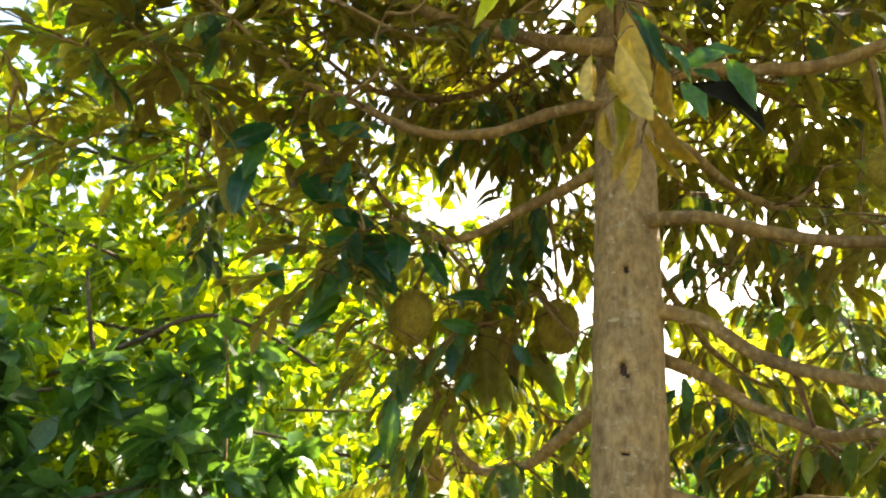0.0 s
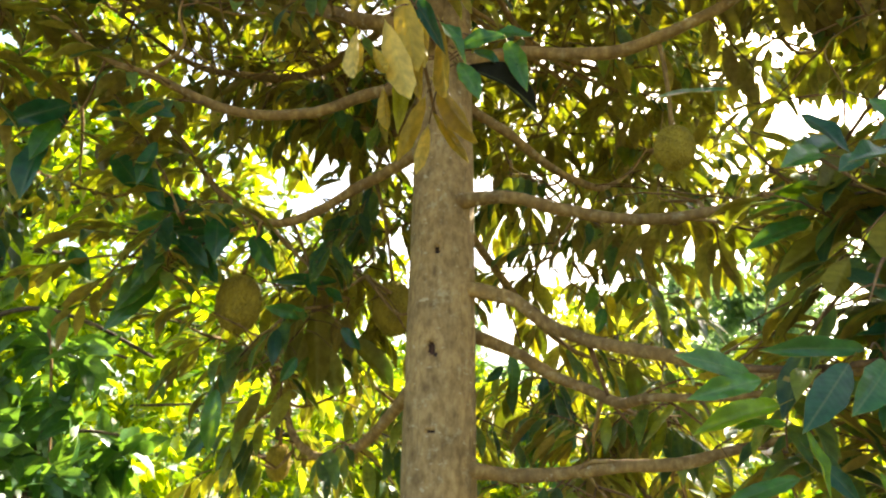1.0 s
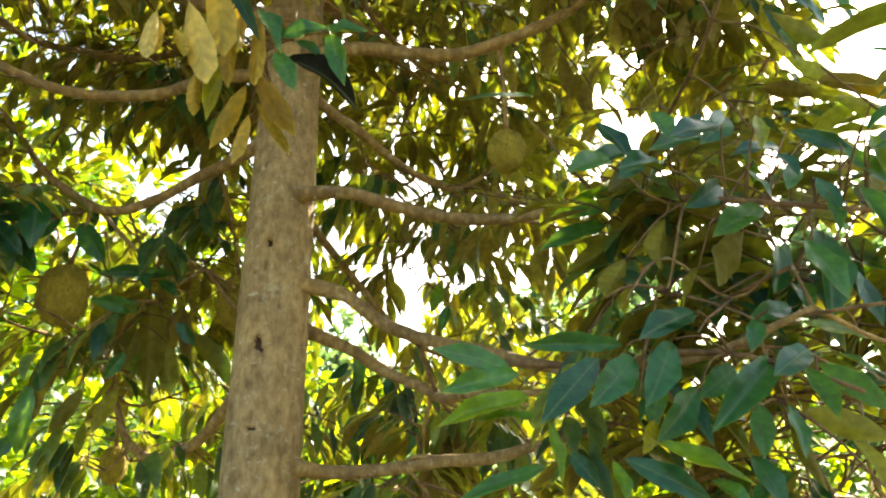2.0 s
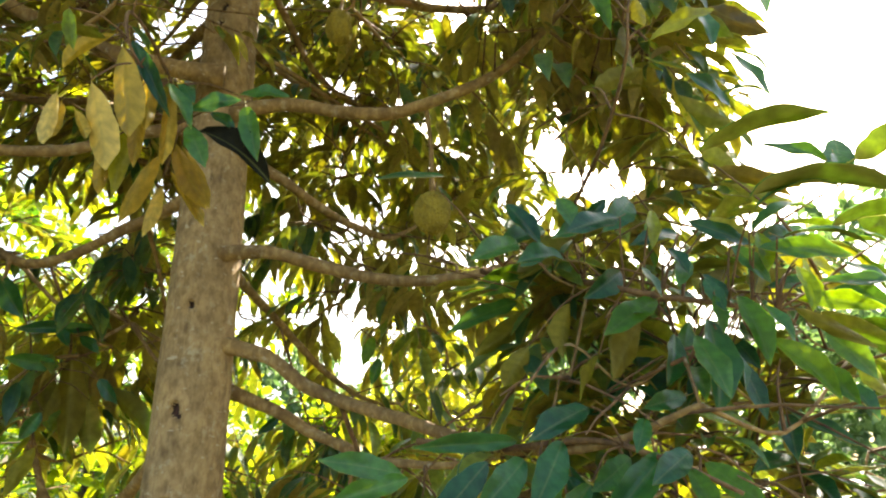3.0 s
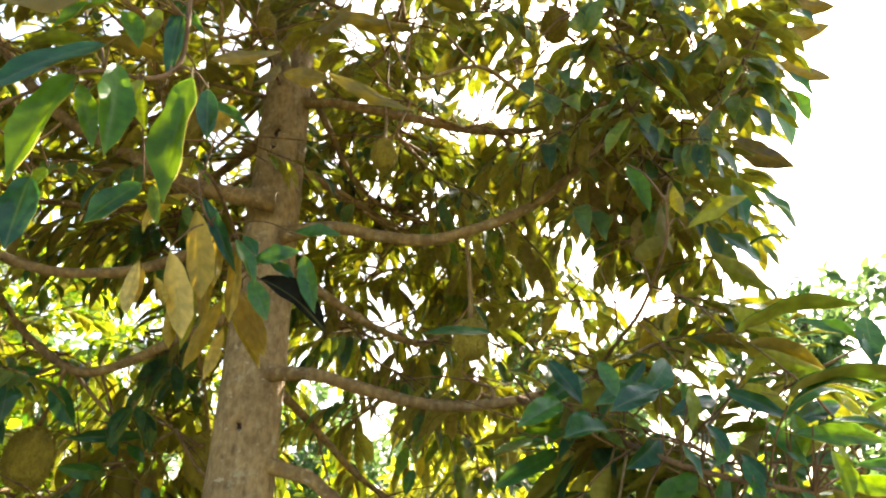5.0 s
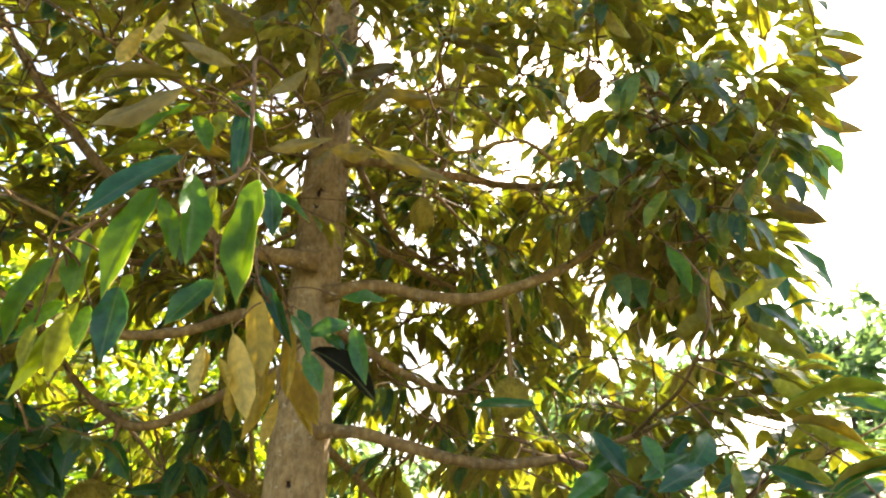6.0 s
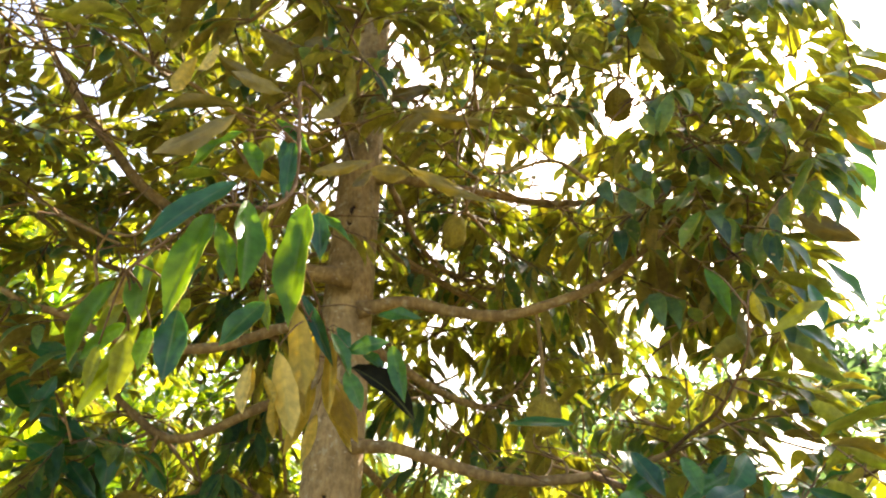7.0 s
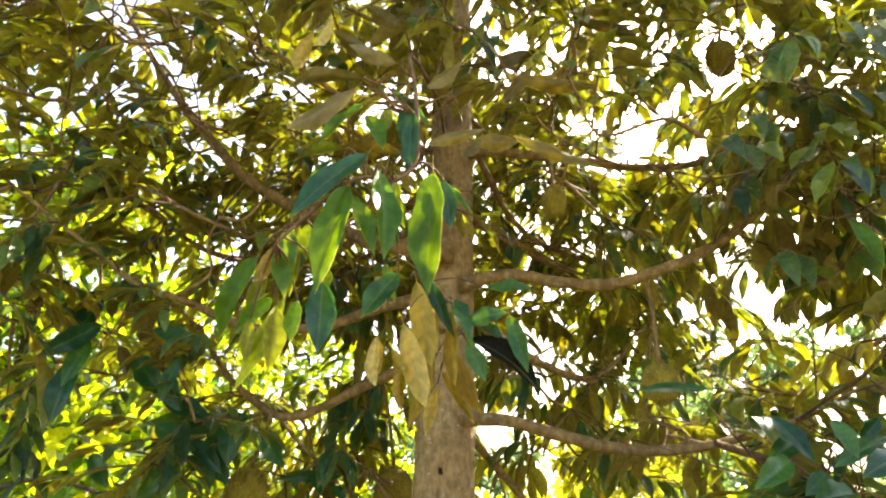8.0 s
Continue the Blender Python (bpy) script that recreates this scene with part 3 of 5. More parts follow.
SIGHT_WAY[-len(q_limb):] = (q_limb[:, [0, 2]] - (0.41, 1.88)) / (q_limb[:, 1:2] + 0.13)
SIGHT_REACH = np.full(len(SEEN_LIMBS), 0.62)
SIGHT_REACH[-len(q_limb):] = 1.3


# True where a leaf would hide a limb, fruit or gap from the camera.
def blocks_view(p):
    gap = SEEN_LIMBS[:, 1] - p[1]
    ahead = (gap > -0.03) & (gap < SIGHT_REACH)
    if ahead.any() and np.abs(SEEN_LIMBS[ahead][:, [0, 2]] - (p[0], p[2]) - gap[ahead][:, None] * SIGHT_WAY[ahead]).max(axis=1).min() < 0.045:
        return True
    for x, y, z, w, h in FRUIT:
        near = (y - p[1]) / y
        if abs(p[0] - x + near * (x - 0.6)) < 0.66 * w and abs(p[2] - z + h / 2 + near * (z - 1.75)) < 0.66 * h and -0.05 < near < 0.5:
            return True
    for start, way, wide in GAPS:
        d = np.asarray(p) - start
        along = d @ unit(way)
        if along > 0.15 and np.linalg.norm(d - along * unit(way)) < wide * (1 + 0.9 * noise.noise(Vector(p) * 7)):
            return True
    return in_view_gap(p)


leaves = [m for m in leaves if not beside_crown(m[:3, 3]) and not any(blocks_view(m[:3, 3] + u * m[:3, 0]) for u in (0.0, 0.5, 1.0))]
close = [m for m in leaves if m[0, 3] > 1.0 and m[1, 3] < 1.75 and m[2, 3] < 2.5]
leaves = [m for m in leaves if m[1, 3] > 1.22 or m[2, 3] > 2.5]
close = sorted((m for m in close if m[1, 3] > 1.22), key=lambda m: m[1, 3])[:170]
chosen = {id(m) for m in close}
rest = [m for m in leaves if id(m) not in chosen]
for m in leaves:
    m[:3, 3] -= ROOT
leaf_mass("foliage", rest, SHAPES, [leaf_top, leaf_under], tree, "drooping pointed leaves, dark green above and bronze below")
verts, faces = [], []
for path, length in twigs:
    if not in_view_gap(path[-1]) and not in_view_gap(path[2]) and not beside_crown(path[-1]):
        tube(path - ROOT, np.linspace(0.0042, 0.0015, len(path)), 5, verts, faces)
tagged(mesh_object("twig_mass", verts, faces, [twig_bark], tree), kind="stuff")

# Leaves near the path, one by one.
LEAF_MESHES = {}
RNG = np.random.default_rng(13)
for kind, pair in (("green", (near_top, near_under)), ("sunny", (sunny_top, near_under)), ("lime", (lime_top, lime_top)), ("gold", (gold_top, gold_top)), ("tawny", (tawny, tawny)), ("bronze", (bronze_leaf, bronze_leaf)), ("dry", (tan_top, tan_under)), ("black", (dead_leaf, dead_leaf))):
    for k, (tv, tf, ti) in enumerate(NEAR_SHAPES):
        me = bpy.data.meshes.new(kind + "_leaf")
        me.from_pydata([tuple(v) for v in tv], [], tf)
        flat = np.array([i for f in tf for i in f])
        me.uv_layers.new(name="UVMap").data.foreach_set("uv", (tv[flat][:, :2] + (0, 0.5)).ravel().astype(np.float32))
        for m in pair:
            me.materials.append(m)
        me.polygons.foreach_set("material_index", ti)
        me.polygons.foreach_set("use_smooth", [True] * len(tf))
        LEAF_MESHES[kind, k] = me


def one_leaf(parent, m, kind="green", shape=None):
    k = int(RNG.integers(0, len(SHAPES))) if shape is None else shape
    ob = new("leaf", LEAF_MESHES[kind, k])
    ob.parent = parent
    ob.matrix_basis = Matrix([list(r) for r in m])
    return ob


def bough(points, radius):
    path = smooth_path(points, 5)
    verts, faces = [], []
    tube(path - ROOT, np.linspace(radius, radius * 0.4, len(path)), 8, verts, faces, 0.1, points[0][0])
    ob = mesh_object("branch", verts, faces, [twig_bark], tree)
    return ob, path


STALKS = []


#   what a leaf of each look is made of, and how far its upper side turns to the sky
LOOKS = {"green": ("green", 0.35), "dark": ("green", -0.1), "pale_green": ("green", 0.9), "light_green": ("sunny", 0.75), "sunny": ("sunny", 0.15), "olive": ("green", 0.5), "pale": ("dry", 0.5)}


def near_leaf(holder, base, tip, wide, face, look_of, shape):
    """A leaf from base to tip, of that width, with its upper (1) or lower (-1) side towards the path."""
    limb, path = holder
    base, tip = np.array(base), np.array(tip)
    kind, tilt = LOOKS.get(look_of, (look_of, 0.3))
    way = 1.08 * (tip - base)
    size = np.linalg.norm(way)
    normal = np.array([RNG.normal(0, 0.22), -1.0 * face, tilt + RNG.normal(0, 0.12)])
    if shape == "arch":
        normal, wide = np.array([RNG.normal(0, 0.1), -0.5 if face > 0 else 0.5, 1.0]), wide * 0.95
    m = leaf_pose(base - ROOT, way, normal, size)
    m[:3, 1] *= np.clip(wide / (0.29 * size), 0.55, 1.4)
    one_leaf(limb, m, kind, int(RNG.choice(POSES[shape])))
    hold = path[np.argmin(np.linalg.norm(path - base, axis=1))]
    if np.linalg.norm(hold - base) < 0.20:
        STALKS.append(smooth_path([hold, 0.5 * (hold + base) + UP * 0.02, base - unit(way) * 0.04 * size], 4))


near_limb = bough([(1.44, 1.80, 2.13), (1.50, 1.45, 2.02), (1.46, 1.25, 1.95), (1.52, 1.08, 1.88), (1.68, 0.98, 1.84)], 0.011)
low_limb = bough([(1.17, 1.52, 1.64), (1.30, 1.36, 1.62), (1.43, 1.22, 1.63), (1.49, 1.07, 1.59), (1.56, 0.99, 1.54)], 0.009)
green_twig = bough([(0.62, 2.06, 3.30), (0.55, 1.65, 3.18), (0.44, 1.20, 2.98), (0.45, 1.08, 2.78), (0.46, 1.06, 2.60), (0.42, 1.02, 2.52), (0.34, 0.98, 2.49), (0.27, 0.93, 2.39), (0.22, 0.90, 2.31)], 0.0065)
tan_twig = bough([(0.62, 2.06, 2.50), (0.57, 1.85, 2.55), (0.51, 1.60, 2.60), (0.48, 1.45, 2.57), (0.50, 1.42, 2.46), (0.56, 1.47, 2.39), (0.60, 1.55, 2.33)], 0.006)
low_twig = bough([(0.90, 2.50, 2.10), (0.98, 2.58, 1.90), (1.05, 2.60, 1.72), (1.10, 2.60, 1.62)], 0.005)
left_twig = bough([(0.135, 2.46, 2.26), (0.20, 2.50, 2.10), (0.22, 2.55, 1.95), (0.10, 2.54, 1.78), (-0.04, 2.50, 1.70)], 0.006)
side_twig = bough([(0.04, 2.48, 2.26), (-0.12, 2.48, 2.20), (-0.25, 2.42, 2.08)], 0.005)
high_twig = bough([(-0.384, 1.97, 2.58), (-0.45, 2.03, 2.45), (-0.53, 2.05, 2.36)], 0.005)
bough([(1.06, 1.98, 1.77), (1.10, 2.02, 1.69), (1.15, 2.06, 1.60), (1.22, 2.10, 1.54)], 0.009)
upper_limb = bough([(1.64, 1.69, 2.19), (1.54, 1.40, 2.20), (1.47, 1.15, 2.22), (1.43, 0.98, 2.30), (1.42, 0.94, 2.38)], 0.006)
for m in close:
    one_leaf(near_limb[0], m)
near_leaf(tan_twig, (0.460, 1.340, 2.314), (0.513, 1.310, 2.129), 0.055, -1, "dry", "fold")
near_leaf(tan_twig, (0.490, 1.400, 2.444), (0.530, 1.380, 2.238), 0.061, -1, "tawny", "fold")
near_leaf(tan_twig, (0.404, 1.340, 2.284), (0.405, 1.320, 2.169), 0.028, -1, "dry", "curl")
near_leaf(tan_twig, (0.437, 1.350, 2.255), (0.466, 1.340, 2.195), 0.024, -1, "tawny", "curl")
near_leaf(tan_twig, (0.532, 1.440, 2.372), (0.541, 1.420, 2.190), 0.027, -1, "tawny", "fold")
near_leaf(tan_twig, (0.590, 1.450, 2.397), (0.595, 1.420, 2.203), 0.027, -1, "dry", "curl")
near_leaf(tan_twig, (0.561, 1.600, 2.296), (0.501, 1.580, 2.119), 0.040, -1, "dry", "fold")
near_leaf(tan_twig, (0.571, 1.620, 2.227), (0.546, 1.620, 2.104), 0.032, -1, "dry", "fold")
near_leaf(tan_twig, (0.586, 1.600, 2.337), (0.675, 1.540, 2.158), 0.048, -1, "tawny", "fold")
near_leaf(tan_twig, (0.583, 1.630, 2.270), (0.667, 1.620, 2.141), 0.025, -1, "tawny", "curl")
near_leaf(tan_twig, (0.499, 1.520, 2.319), (0.495, 1.500, 2.149), 0.040, 1, "lime", "wave")
near_leaf(tan_twig, (0.460, 1.500, 2.252), (0.472, 1.480, 2.142), 0.029, -1, "tawny", "fold")
near_leaf(tan_twig, (0.408, 1.360, 2.276), (0.391, 1.340, 2.180), 0.025, -1, "tawny", "fold")
near_leaf(tan_twig, (0.541, 1.460, 2.457), (0.549, 1.440, 2.285), 0.036, -1, "tawny", "fold")
near_leaf(tan_twig, (0.459, 1.440, 2.498), (0.393, 1.400, 2.379), 0.032, -1, "tawny", "arch")
near_leaf(tan_twig, (0.408, 1.300, 2.446), (0.434, 1.280, 2.348), 0.025, 1, "lime", "fold")
near_leaf(tan_twig, (0.608, 1.620, 2.330), (0.679, 1.600, 2.183), 0.045, -1, "tawny", "fold")
near_leaf(tan_twig, (0.494, 1.460, 2.505), (0.588, 1.440, 2.325), 0.034, 1, "green", "wave")
near_leaf(tan_twig, (0.582, 1.450, 2.403), (0.637, 1.440, 2.297), 0.041, 1, "green", "fold")
near_leaf(tan_twig, (0.627, 1.500, 2.369), (0.729, 1.480, 2.399), 0.054, 1, "green", "wave")
near_leaf(tan_twig, (0.630, 1.470, 2.313), (0.673, 1.460, 2.218), 0.049, 1, "green", "fold")
near_leaf(tan_twig, (0.748, 1.500, 2.398), (0.781, 1.460, 2.250), 0.046, 1, "green", "fold")
near_leaf(tan_twig, (0.598, 1.500, 2.435), (0.634, 1.480, 2.379), 0.035, 1, "green", "wave")
near_leaf(tan_twig, (0.722, 1.700, 2.546), (0.845, 1.660, 2.537), 0.041, 1, "green", "wave")
near_leaf(tan_twig, (0.669, 1.520, 2.380), (0.726, 1.500, 2.335), 0.041, 1, "green", "fold")
near_leaf(tan_twig, (0.645, 1.540, 2.339), (0.805, 1.500, 2.213), 0.059, 1, "black", "curl")
near_leaf(tan_twig, (0.528, 1.400, 2.760), (0.501, 1.380, 2.650), 0.037, -1, "tawny", "fold")
near_leaf(tan_twig, (0.467, 1.360, 2.432), (0.364, 1.340, 2.421), 0.028, -1, "olive", "arch")
near_leaf(green_twig, (0.359, 0.960, 2.535), (0.247, 0.880, 2.359), 0.048, 1, "green", "flat")
near_leaf(green_twig, (0.328, 0.950, 2.457), (0.295, 0.910, 2.243), 0.055, 1, "sunny", "fold")
near_leaf(green_twig, (0.337, 0.950, 2.440), (0.383, 0.930, 2.321), 0.031, 1, "light_green", "wave")
near_leaf(green_twig, (0.383, 0.960, 2.499), (0.402, 0.930, 2.318), 0.060, 1, "sunny", "fold")
near_leaf(green_twig, (0.419, 0.990, 2.494), (0.408, 0.970, 2.360), 0.027, 1, "lime", "fold")
near_leaf(green_twig, (0.492, 1.020, 2.539), (0.488, 1.000, 2.287), 0.068, 1, "sunny", "fold")
near_leaf(green_twig, (0.261, 0.980, 2.387), (0.265, 0.970, 2.316), 0.029, 1, "light_green", "fold")
near_leaf(green_twig, (0.233, 0.960, 2.368), (0.237, 0.950, 2.241), 0.043, 1, "light_green", "wave")
near_leaf(green_twig, (0.164, 1.050, 2.344), (0.114, 1.080, 2.196), 0.048, 1, "sunny", "fold")
near_leaf(green_twig, (0.192, 1.020, 2.352), (0.176, 1.000, 2.281), 0.025, -1, "tawny", "curl")
near_leaf(green_twig, (0.243, 0.990, 2.386), (0.242, 0.980, 2.254), 0.021, 1, "lime", "fold")
near_leaf(green_twig, (0.206, 1.020, 2.253), (0.156, 1.000, 2.181), 0.030, 1, "sunny", "fold")
near_leaf(green_twig, (0.228, 1.020, 2.256), (0.171, 1.000, 2.091), 0.026, 1, "lime", "wave")
near_leaf(green_twig, (0.219, 1.000, 2.230), (0.220, 0.990, 2.120), 0.037, 1, "lime", "fold")
near_leaf(green_twig, (0.255, 0.990, 2.241), (0.253, 0.980, 2.168), 0.030, 1, "sunny", "fold")
near_leaf(green_twig, (0.298, 0.970, 2.272), (0.303, 0.940, 2.146), 0.051, 1, "green", "fold")
near_leaf(green_twig, (0.433, 1.080, 2.339), (0.372, 1.040, 2.238), 0.048, 1, "green", "wave")
near_leaf(green_twig, (0.177, 1.000, 2.204), (0.182, 0.980, 2.125), 0.022, 1, "lime", "fold")
near_leaf(green_twig, (0.443, 1.060, 2.560), (0.444, 1.060, 2.711), 0.035, 1, "green", "fold")
near_leaf(green_twig, (0.336, 0.950, 2.702), (0.219, 0.850, 2.586), 0.022, -1, "bronze", "arch")
near_leaf(green_twig, (0.324, 1.000, 2.716), (0.216, 0.920, 2.558), 0.030, -1, "bronze", "wave")
near_leaf(green_twig, (0.343, 1.020, 2.690), (0.267, 0.980, 2.567), 0.028, 1, "light_green", "fold")
near_leaf(green_twig, (0.347, 1.050, 2.684), (0.385, 1.040, 2.601), 0.037, 1, "light_green", "fold")
near_leaf(green_twig, (0.427, 1.100, 2.743), (0.440, 1.100, 2.634), 0.037, 1, "green", "fold")
near_leaf(green_twig, (0.222, 1.000, 2.849), (0.202, 0.990, 2.747), 0.032, -1, "pale", "curl")
near_leaf(green_twig, (0.254, 1.020, 2.911), (0.225, 1.000, 2.818), 0.028, -1, "pale", "curl")
near_leaf(green_twig, (0.404, 1.050, 2.828), (0.306, 1.000, 2.823), 0.036, -1, "bronze", "wave")
near_leaf(green_twig, (0.479, 1.100, 2.807), (0.552, 1.100, 2.887), 0.036, -1, "bronze", "fold")
near_leaf(green_twig, (0.396, 1.100, 2.789), (0.479, 1.100, 2.709), 0.032, 1, "sunny", "fold")
near_leaf(green_twig, (0.357, 1.050, 2.832), (0.266, 1.000, 2.858), 0.033, -1, "bronze", "fold")
near_leaf(green_twig, (0.637, 1.300, 2.812), (0.593, 1.300, 2.756), 0.049, -1, "bronze", "fold")
near_leaf(green_twig, (0.494, 1.200, 2.603), (0.594, 1.200, 2.547), 0.033, 1, "green", "curl")
near_leaf(green_twig, (0.964, 1.450, 3.416), (1.173, 1.400, 3.448), 0.040, -1, "bronze", "wave")
near_leaf(green_twig, (0.826, 1.400, 3.379), (0.927, 1.380, 3.288), 0.045, 1, "lime", "fold")
near_leaf(green_twig, (0.968, 1.450, 3.379), (1.149, 1.400, 3.285), 0.036, -1, "bronze", "arch")
near_leaf(green_twig, (0.824, 1.400, 3.206), (0.641, 1.360, 3.094), 0.043, -1, "bronze", "wave")
near_leaf(green_twig, (0.735, 1.400, 3.100), (0.973, 1.360, 3.063), 0.040, -1, "bronze", "wave")
near_leaf(green_twig, (0.491, 1.200, 2.719), (0.624, 1.220, 2.786), 0.033, -1, "bronze", "wave")
near_leaf(green_twig, (0.640, 1.450, 2.901), (0.756, 1.420, 2.889), 0.058, -1, "bronze", "fold")
near_leaf(green_twig, (0.756, 1.450, 2.931), (0.988, 1.420, 2.834), 0.046, -1, "bronze", "wave")
near_leaf(green_twig, (0.424, 1.100, 2.624), (0.303, 1.050, 2.599), 0.036, -1, "bronze", "arch")
near_leaf(green_twig, (0.311, 1.040, 2.593), (0.224, 1.000, 2.534), 0.030, -1, "olive", "arch")
near_leaf(green_twig, (0.410, 1.150, 3.022), (0.326, 1.120, 3.048), 0.045, -1, "bronze", "fold")
near_leaf(green_twig, (0.481, 1.200, 3.144), (0.394, 1.180, 3.071), 0.041, -1, "bronze", "wave")
near_leaf(green_twig, (0.654, 1.300, 3.266), (0.720, 1.280, 3.210), 0.039, 1, "pale_green", "wave")
near_leaf(green_twig, (0.808, 1.400, 3.145), (0.718, 1.380, 3.005), 0.040, -1, "bronze", "fold")
near_leaf(green_twig, (0.395, 1.100, 2.745), (0.375, 1.100, 2.668), 0.030, 1, "lime", "fold")
near_leaf(green_twig, (0.517, 1.060, 2.545), (0.531, 1.050, 2.437), 0.039, 1, "dark", "fold")
near_leaf(green_twig, (0.418, 1.000, 2.472), (0.437, 1.000, 2.406), 0.024, 1, "lime", "fold")
near_leaf(green_twig, (0.307, 1.000, 2.305), (0.289, 0.980, 2.243), 0.028, 1, "lime", "fold")
near_leaf(green_twig, (0.182, 1.050, 2.316), (0.168, 1.030, 2.219), 0.029, 1, "lime", "wave")
near_leaf(green_twig, (0.246, 1.020, 2.487), (0.292, 1.000, 2.537), 0.024, 1, "light_green", "fold")
near_leaf(low_limb, (1.252, 1.160, 1.626), (1.072, 1.140, 1.616), 0.030, 1, "green", "wave")
near_leaf(low_limb, (1.044, 1.140, 1.576), (0.914, 1.100, 1.597), 0.038, 1, "green", "flat")
near_leaf(low_limb, (1.052, 1.130, 1.570), (0.926, 1.100, 1.538), 0.034, 1, "green", "fold")
near_leaf(low_limb, (1.057, 1.100, 1.531), (0.916, 1.070, 1.489), 0.033, 1, "light_green", "fold")
near_leaf(low_limb, (1.065, 1.100, 1.503), (0.968, 1.080, 1.495), 0.020, 1, "light_green", "wave")
near_leaf(low_limb, (1.076, 1.080, 1.499), (1.084, 1.060, 1.415), 0.024, 1, "light_green", "fold")
near_leaf(low_limb, (1.174, 1.100, 1.594), (1.059, 1.050, 1.497), 0.047, 1, "green", "flat")
near_leaf(low_limb, (1.237, 1.100, 1.596), (1.140, 1.060, 1.520), 0.049, 1, "green", "fold")
near_leaf(low_limb, (1.307, 1.100, 1.625), (1.231, 1.060, 1.524), 0.051, 1, "green", "wave")
near_leaf(low_limb, (1.372, 1.120, 1.681), (1.244, 1.080, 1.626), 0.048, 1, "pale_green", "wave")
near_leaf(low_limb, (1.444, 1.060, 1.660), (1.409, 1.040, 1.607), 0.038, 1, "pale_green", "fold")
near_leaf(low_limb, (1.497, 1.100, 1.600), (1.343, 1.060, 1.488), 0.051, 1, "green", "fold")
near_leaf(low_limb, (1.478, 1.000, 1.604), (1.388, 0.970, 1.560), 0.042, 1, "pale_green", "fold")
near_leaf(low_limb, (1.494, 1.030, 1.579), (1.510, 1.000, 1.505), 0.044, 1, "light_green", "fold")
near_leaf(low_limb, (1.532, 1.040, 1.587), (1.611, 1.000, 1.517), 0.048, 1, "sunny", "flat")
near_leaf(low_limb, (1.265, 1.100, 1.466), (1.386, 1.060, 1.411), 0.043, 1, "light_green", "wave")
near_leaf(low_limb, (1.176, 1.080, 1.441), (1.179, 1.050, 1.385), 0.041, 1, "sunny", "fold")
near_leaf(low_limb, (1.194, 1.080, 1.443), (1.301, 1.040, 1.387), 0.035, 1, "green", "wave")
near_leaf(low_limb, (1.085, 1.120, 1.431), (0.948, 1.100, 1.389), 0.025, 1, "green", "wave")
near_leaf(low_limb, (1.540, 1.130, 1.531), (1.531, 1.100, 1.448), 0.057, 1, "dark", "fold")
near_leaf(low_limb, (1.491, 1.140, 1.531), (1.469, 1.120, 1.448), 0.038, 1, "dark", "fold")
near_leaf(low_limb, (1.568, 1.160, 1.512), (1.598, 1.140, 1.396), 0.025, -1, "olive", "fold")
near_leaf(low_limb, (1.476, 1.160, 1.448), (1.495, 1.120, 1.370), 0.058, 1, "dark", "fold")
near_leaf(low_limb, (1.617, 1.180, 1.523), (1.729, 1.120, 1.476), 0.050, -1, "olive", "wave")
near_leaf(low_limb, (1.374, 1.140, 1.555), (1.281, 1.120, 1.474), 0.054, 1, "dark", "fold")
near_leaf(low_limb, (1.482, 1.180, 1.598), (1.392, 1.160, 1.545), 0.050, 1, "dark", "wave")
near_leaf(low_limb, (1.352, 1.100, 1.411), (1.385, 1.060, 1.372), 0.043, 1, "green", "fold")
near_leaf(low_limb, (1.145, 1.160, 1.453), (1.180, 1.140, 1.403), 0.035, 1, "dark", "fold")
near_leaf(low_limb, (1.288, 1.140, 1.501), (1.251, 1.120, 1.453), 0.036, 1, "lime", "fold")
near_leaf(low_limb, (1.668, 1.080, 1.773), (1.673, 1.040, 1.663), 0.049, 1, "dark", "flat")
near_leaf(low_limb, (1.629, 1.100, 1.847), (1.590, 1.060, 1.676), 0.066, 1, "green", "fold")
near_leaf(low_limb, (1.597, 1.130, 1.674), (1.706, 1.110, 1.649), 0.043, 1, "light_green", "flat")
near_leaf(low_limb, (1.605, 1.160, 1.709), (1.500, 1.140, 1.684), 0.037, 1, "green", "wave")
near_leaf(low_limb, (1.720, 1.200, 1.483), (1.740, 1.160, 1.386), 0.045, 1, "lime", "fold")
near_leaf(near_limb, (1.483, 1.420, 2.028), (1.253, 1.400, 1.951), 0.059, 1, "green", "wave")
near_leaf(near_limb, (1.370, 1.400, 1.937), (1.199, 1.360, 1.854), 0.046, 1, "green", "wave")
near_leaf(near_limb, (1.476, 1.380, 1.947), (1.254, 1.340, 1.809), 0.048, -1, "olive", "fold")
near_leaf(near_limb, (1.748, 1.400, 1.944), (1.560, 1.360, 1.725), 0.109, -1, "olive", "fold")
near_leaf(near_limb, (1.589, 1.420, 1.959), (1.492, 1.380, 1.781), 0.089, -1, "olive", "fold")
near_leaf(near_limb, (1.605, 1.220, 2.085), (1.599, 1.200, 1.980), 0.031, 1, "light_green", "fold")
near_leaf(near_limb, (1.645, 1.280, 2.110), (1.391, 1.220, 1.967), 0.033, -1, "olive", "arch")
near_leaf(near_limb, (1.497, 1.360, 2.084), (1.346, 1.320, 1.988), 0.065, -1, "olive", "wave")
near_leaf(near_limb, (1.431, 1.360, 2.102), (1.295, 1.320, 2.028), 0.050, 1, "green", "fold")
near_leaf(near_limb, (1.747, 1.300, 1.891), (1.660, 1.280, 1.743), 0.060, 1, "dark", "fold")
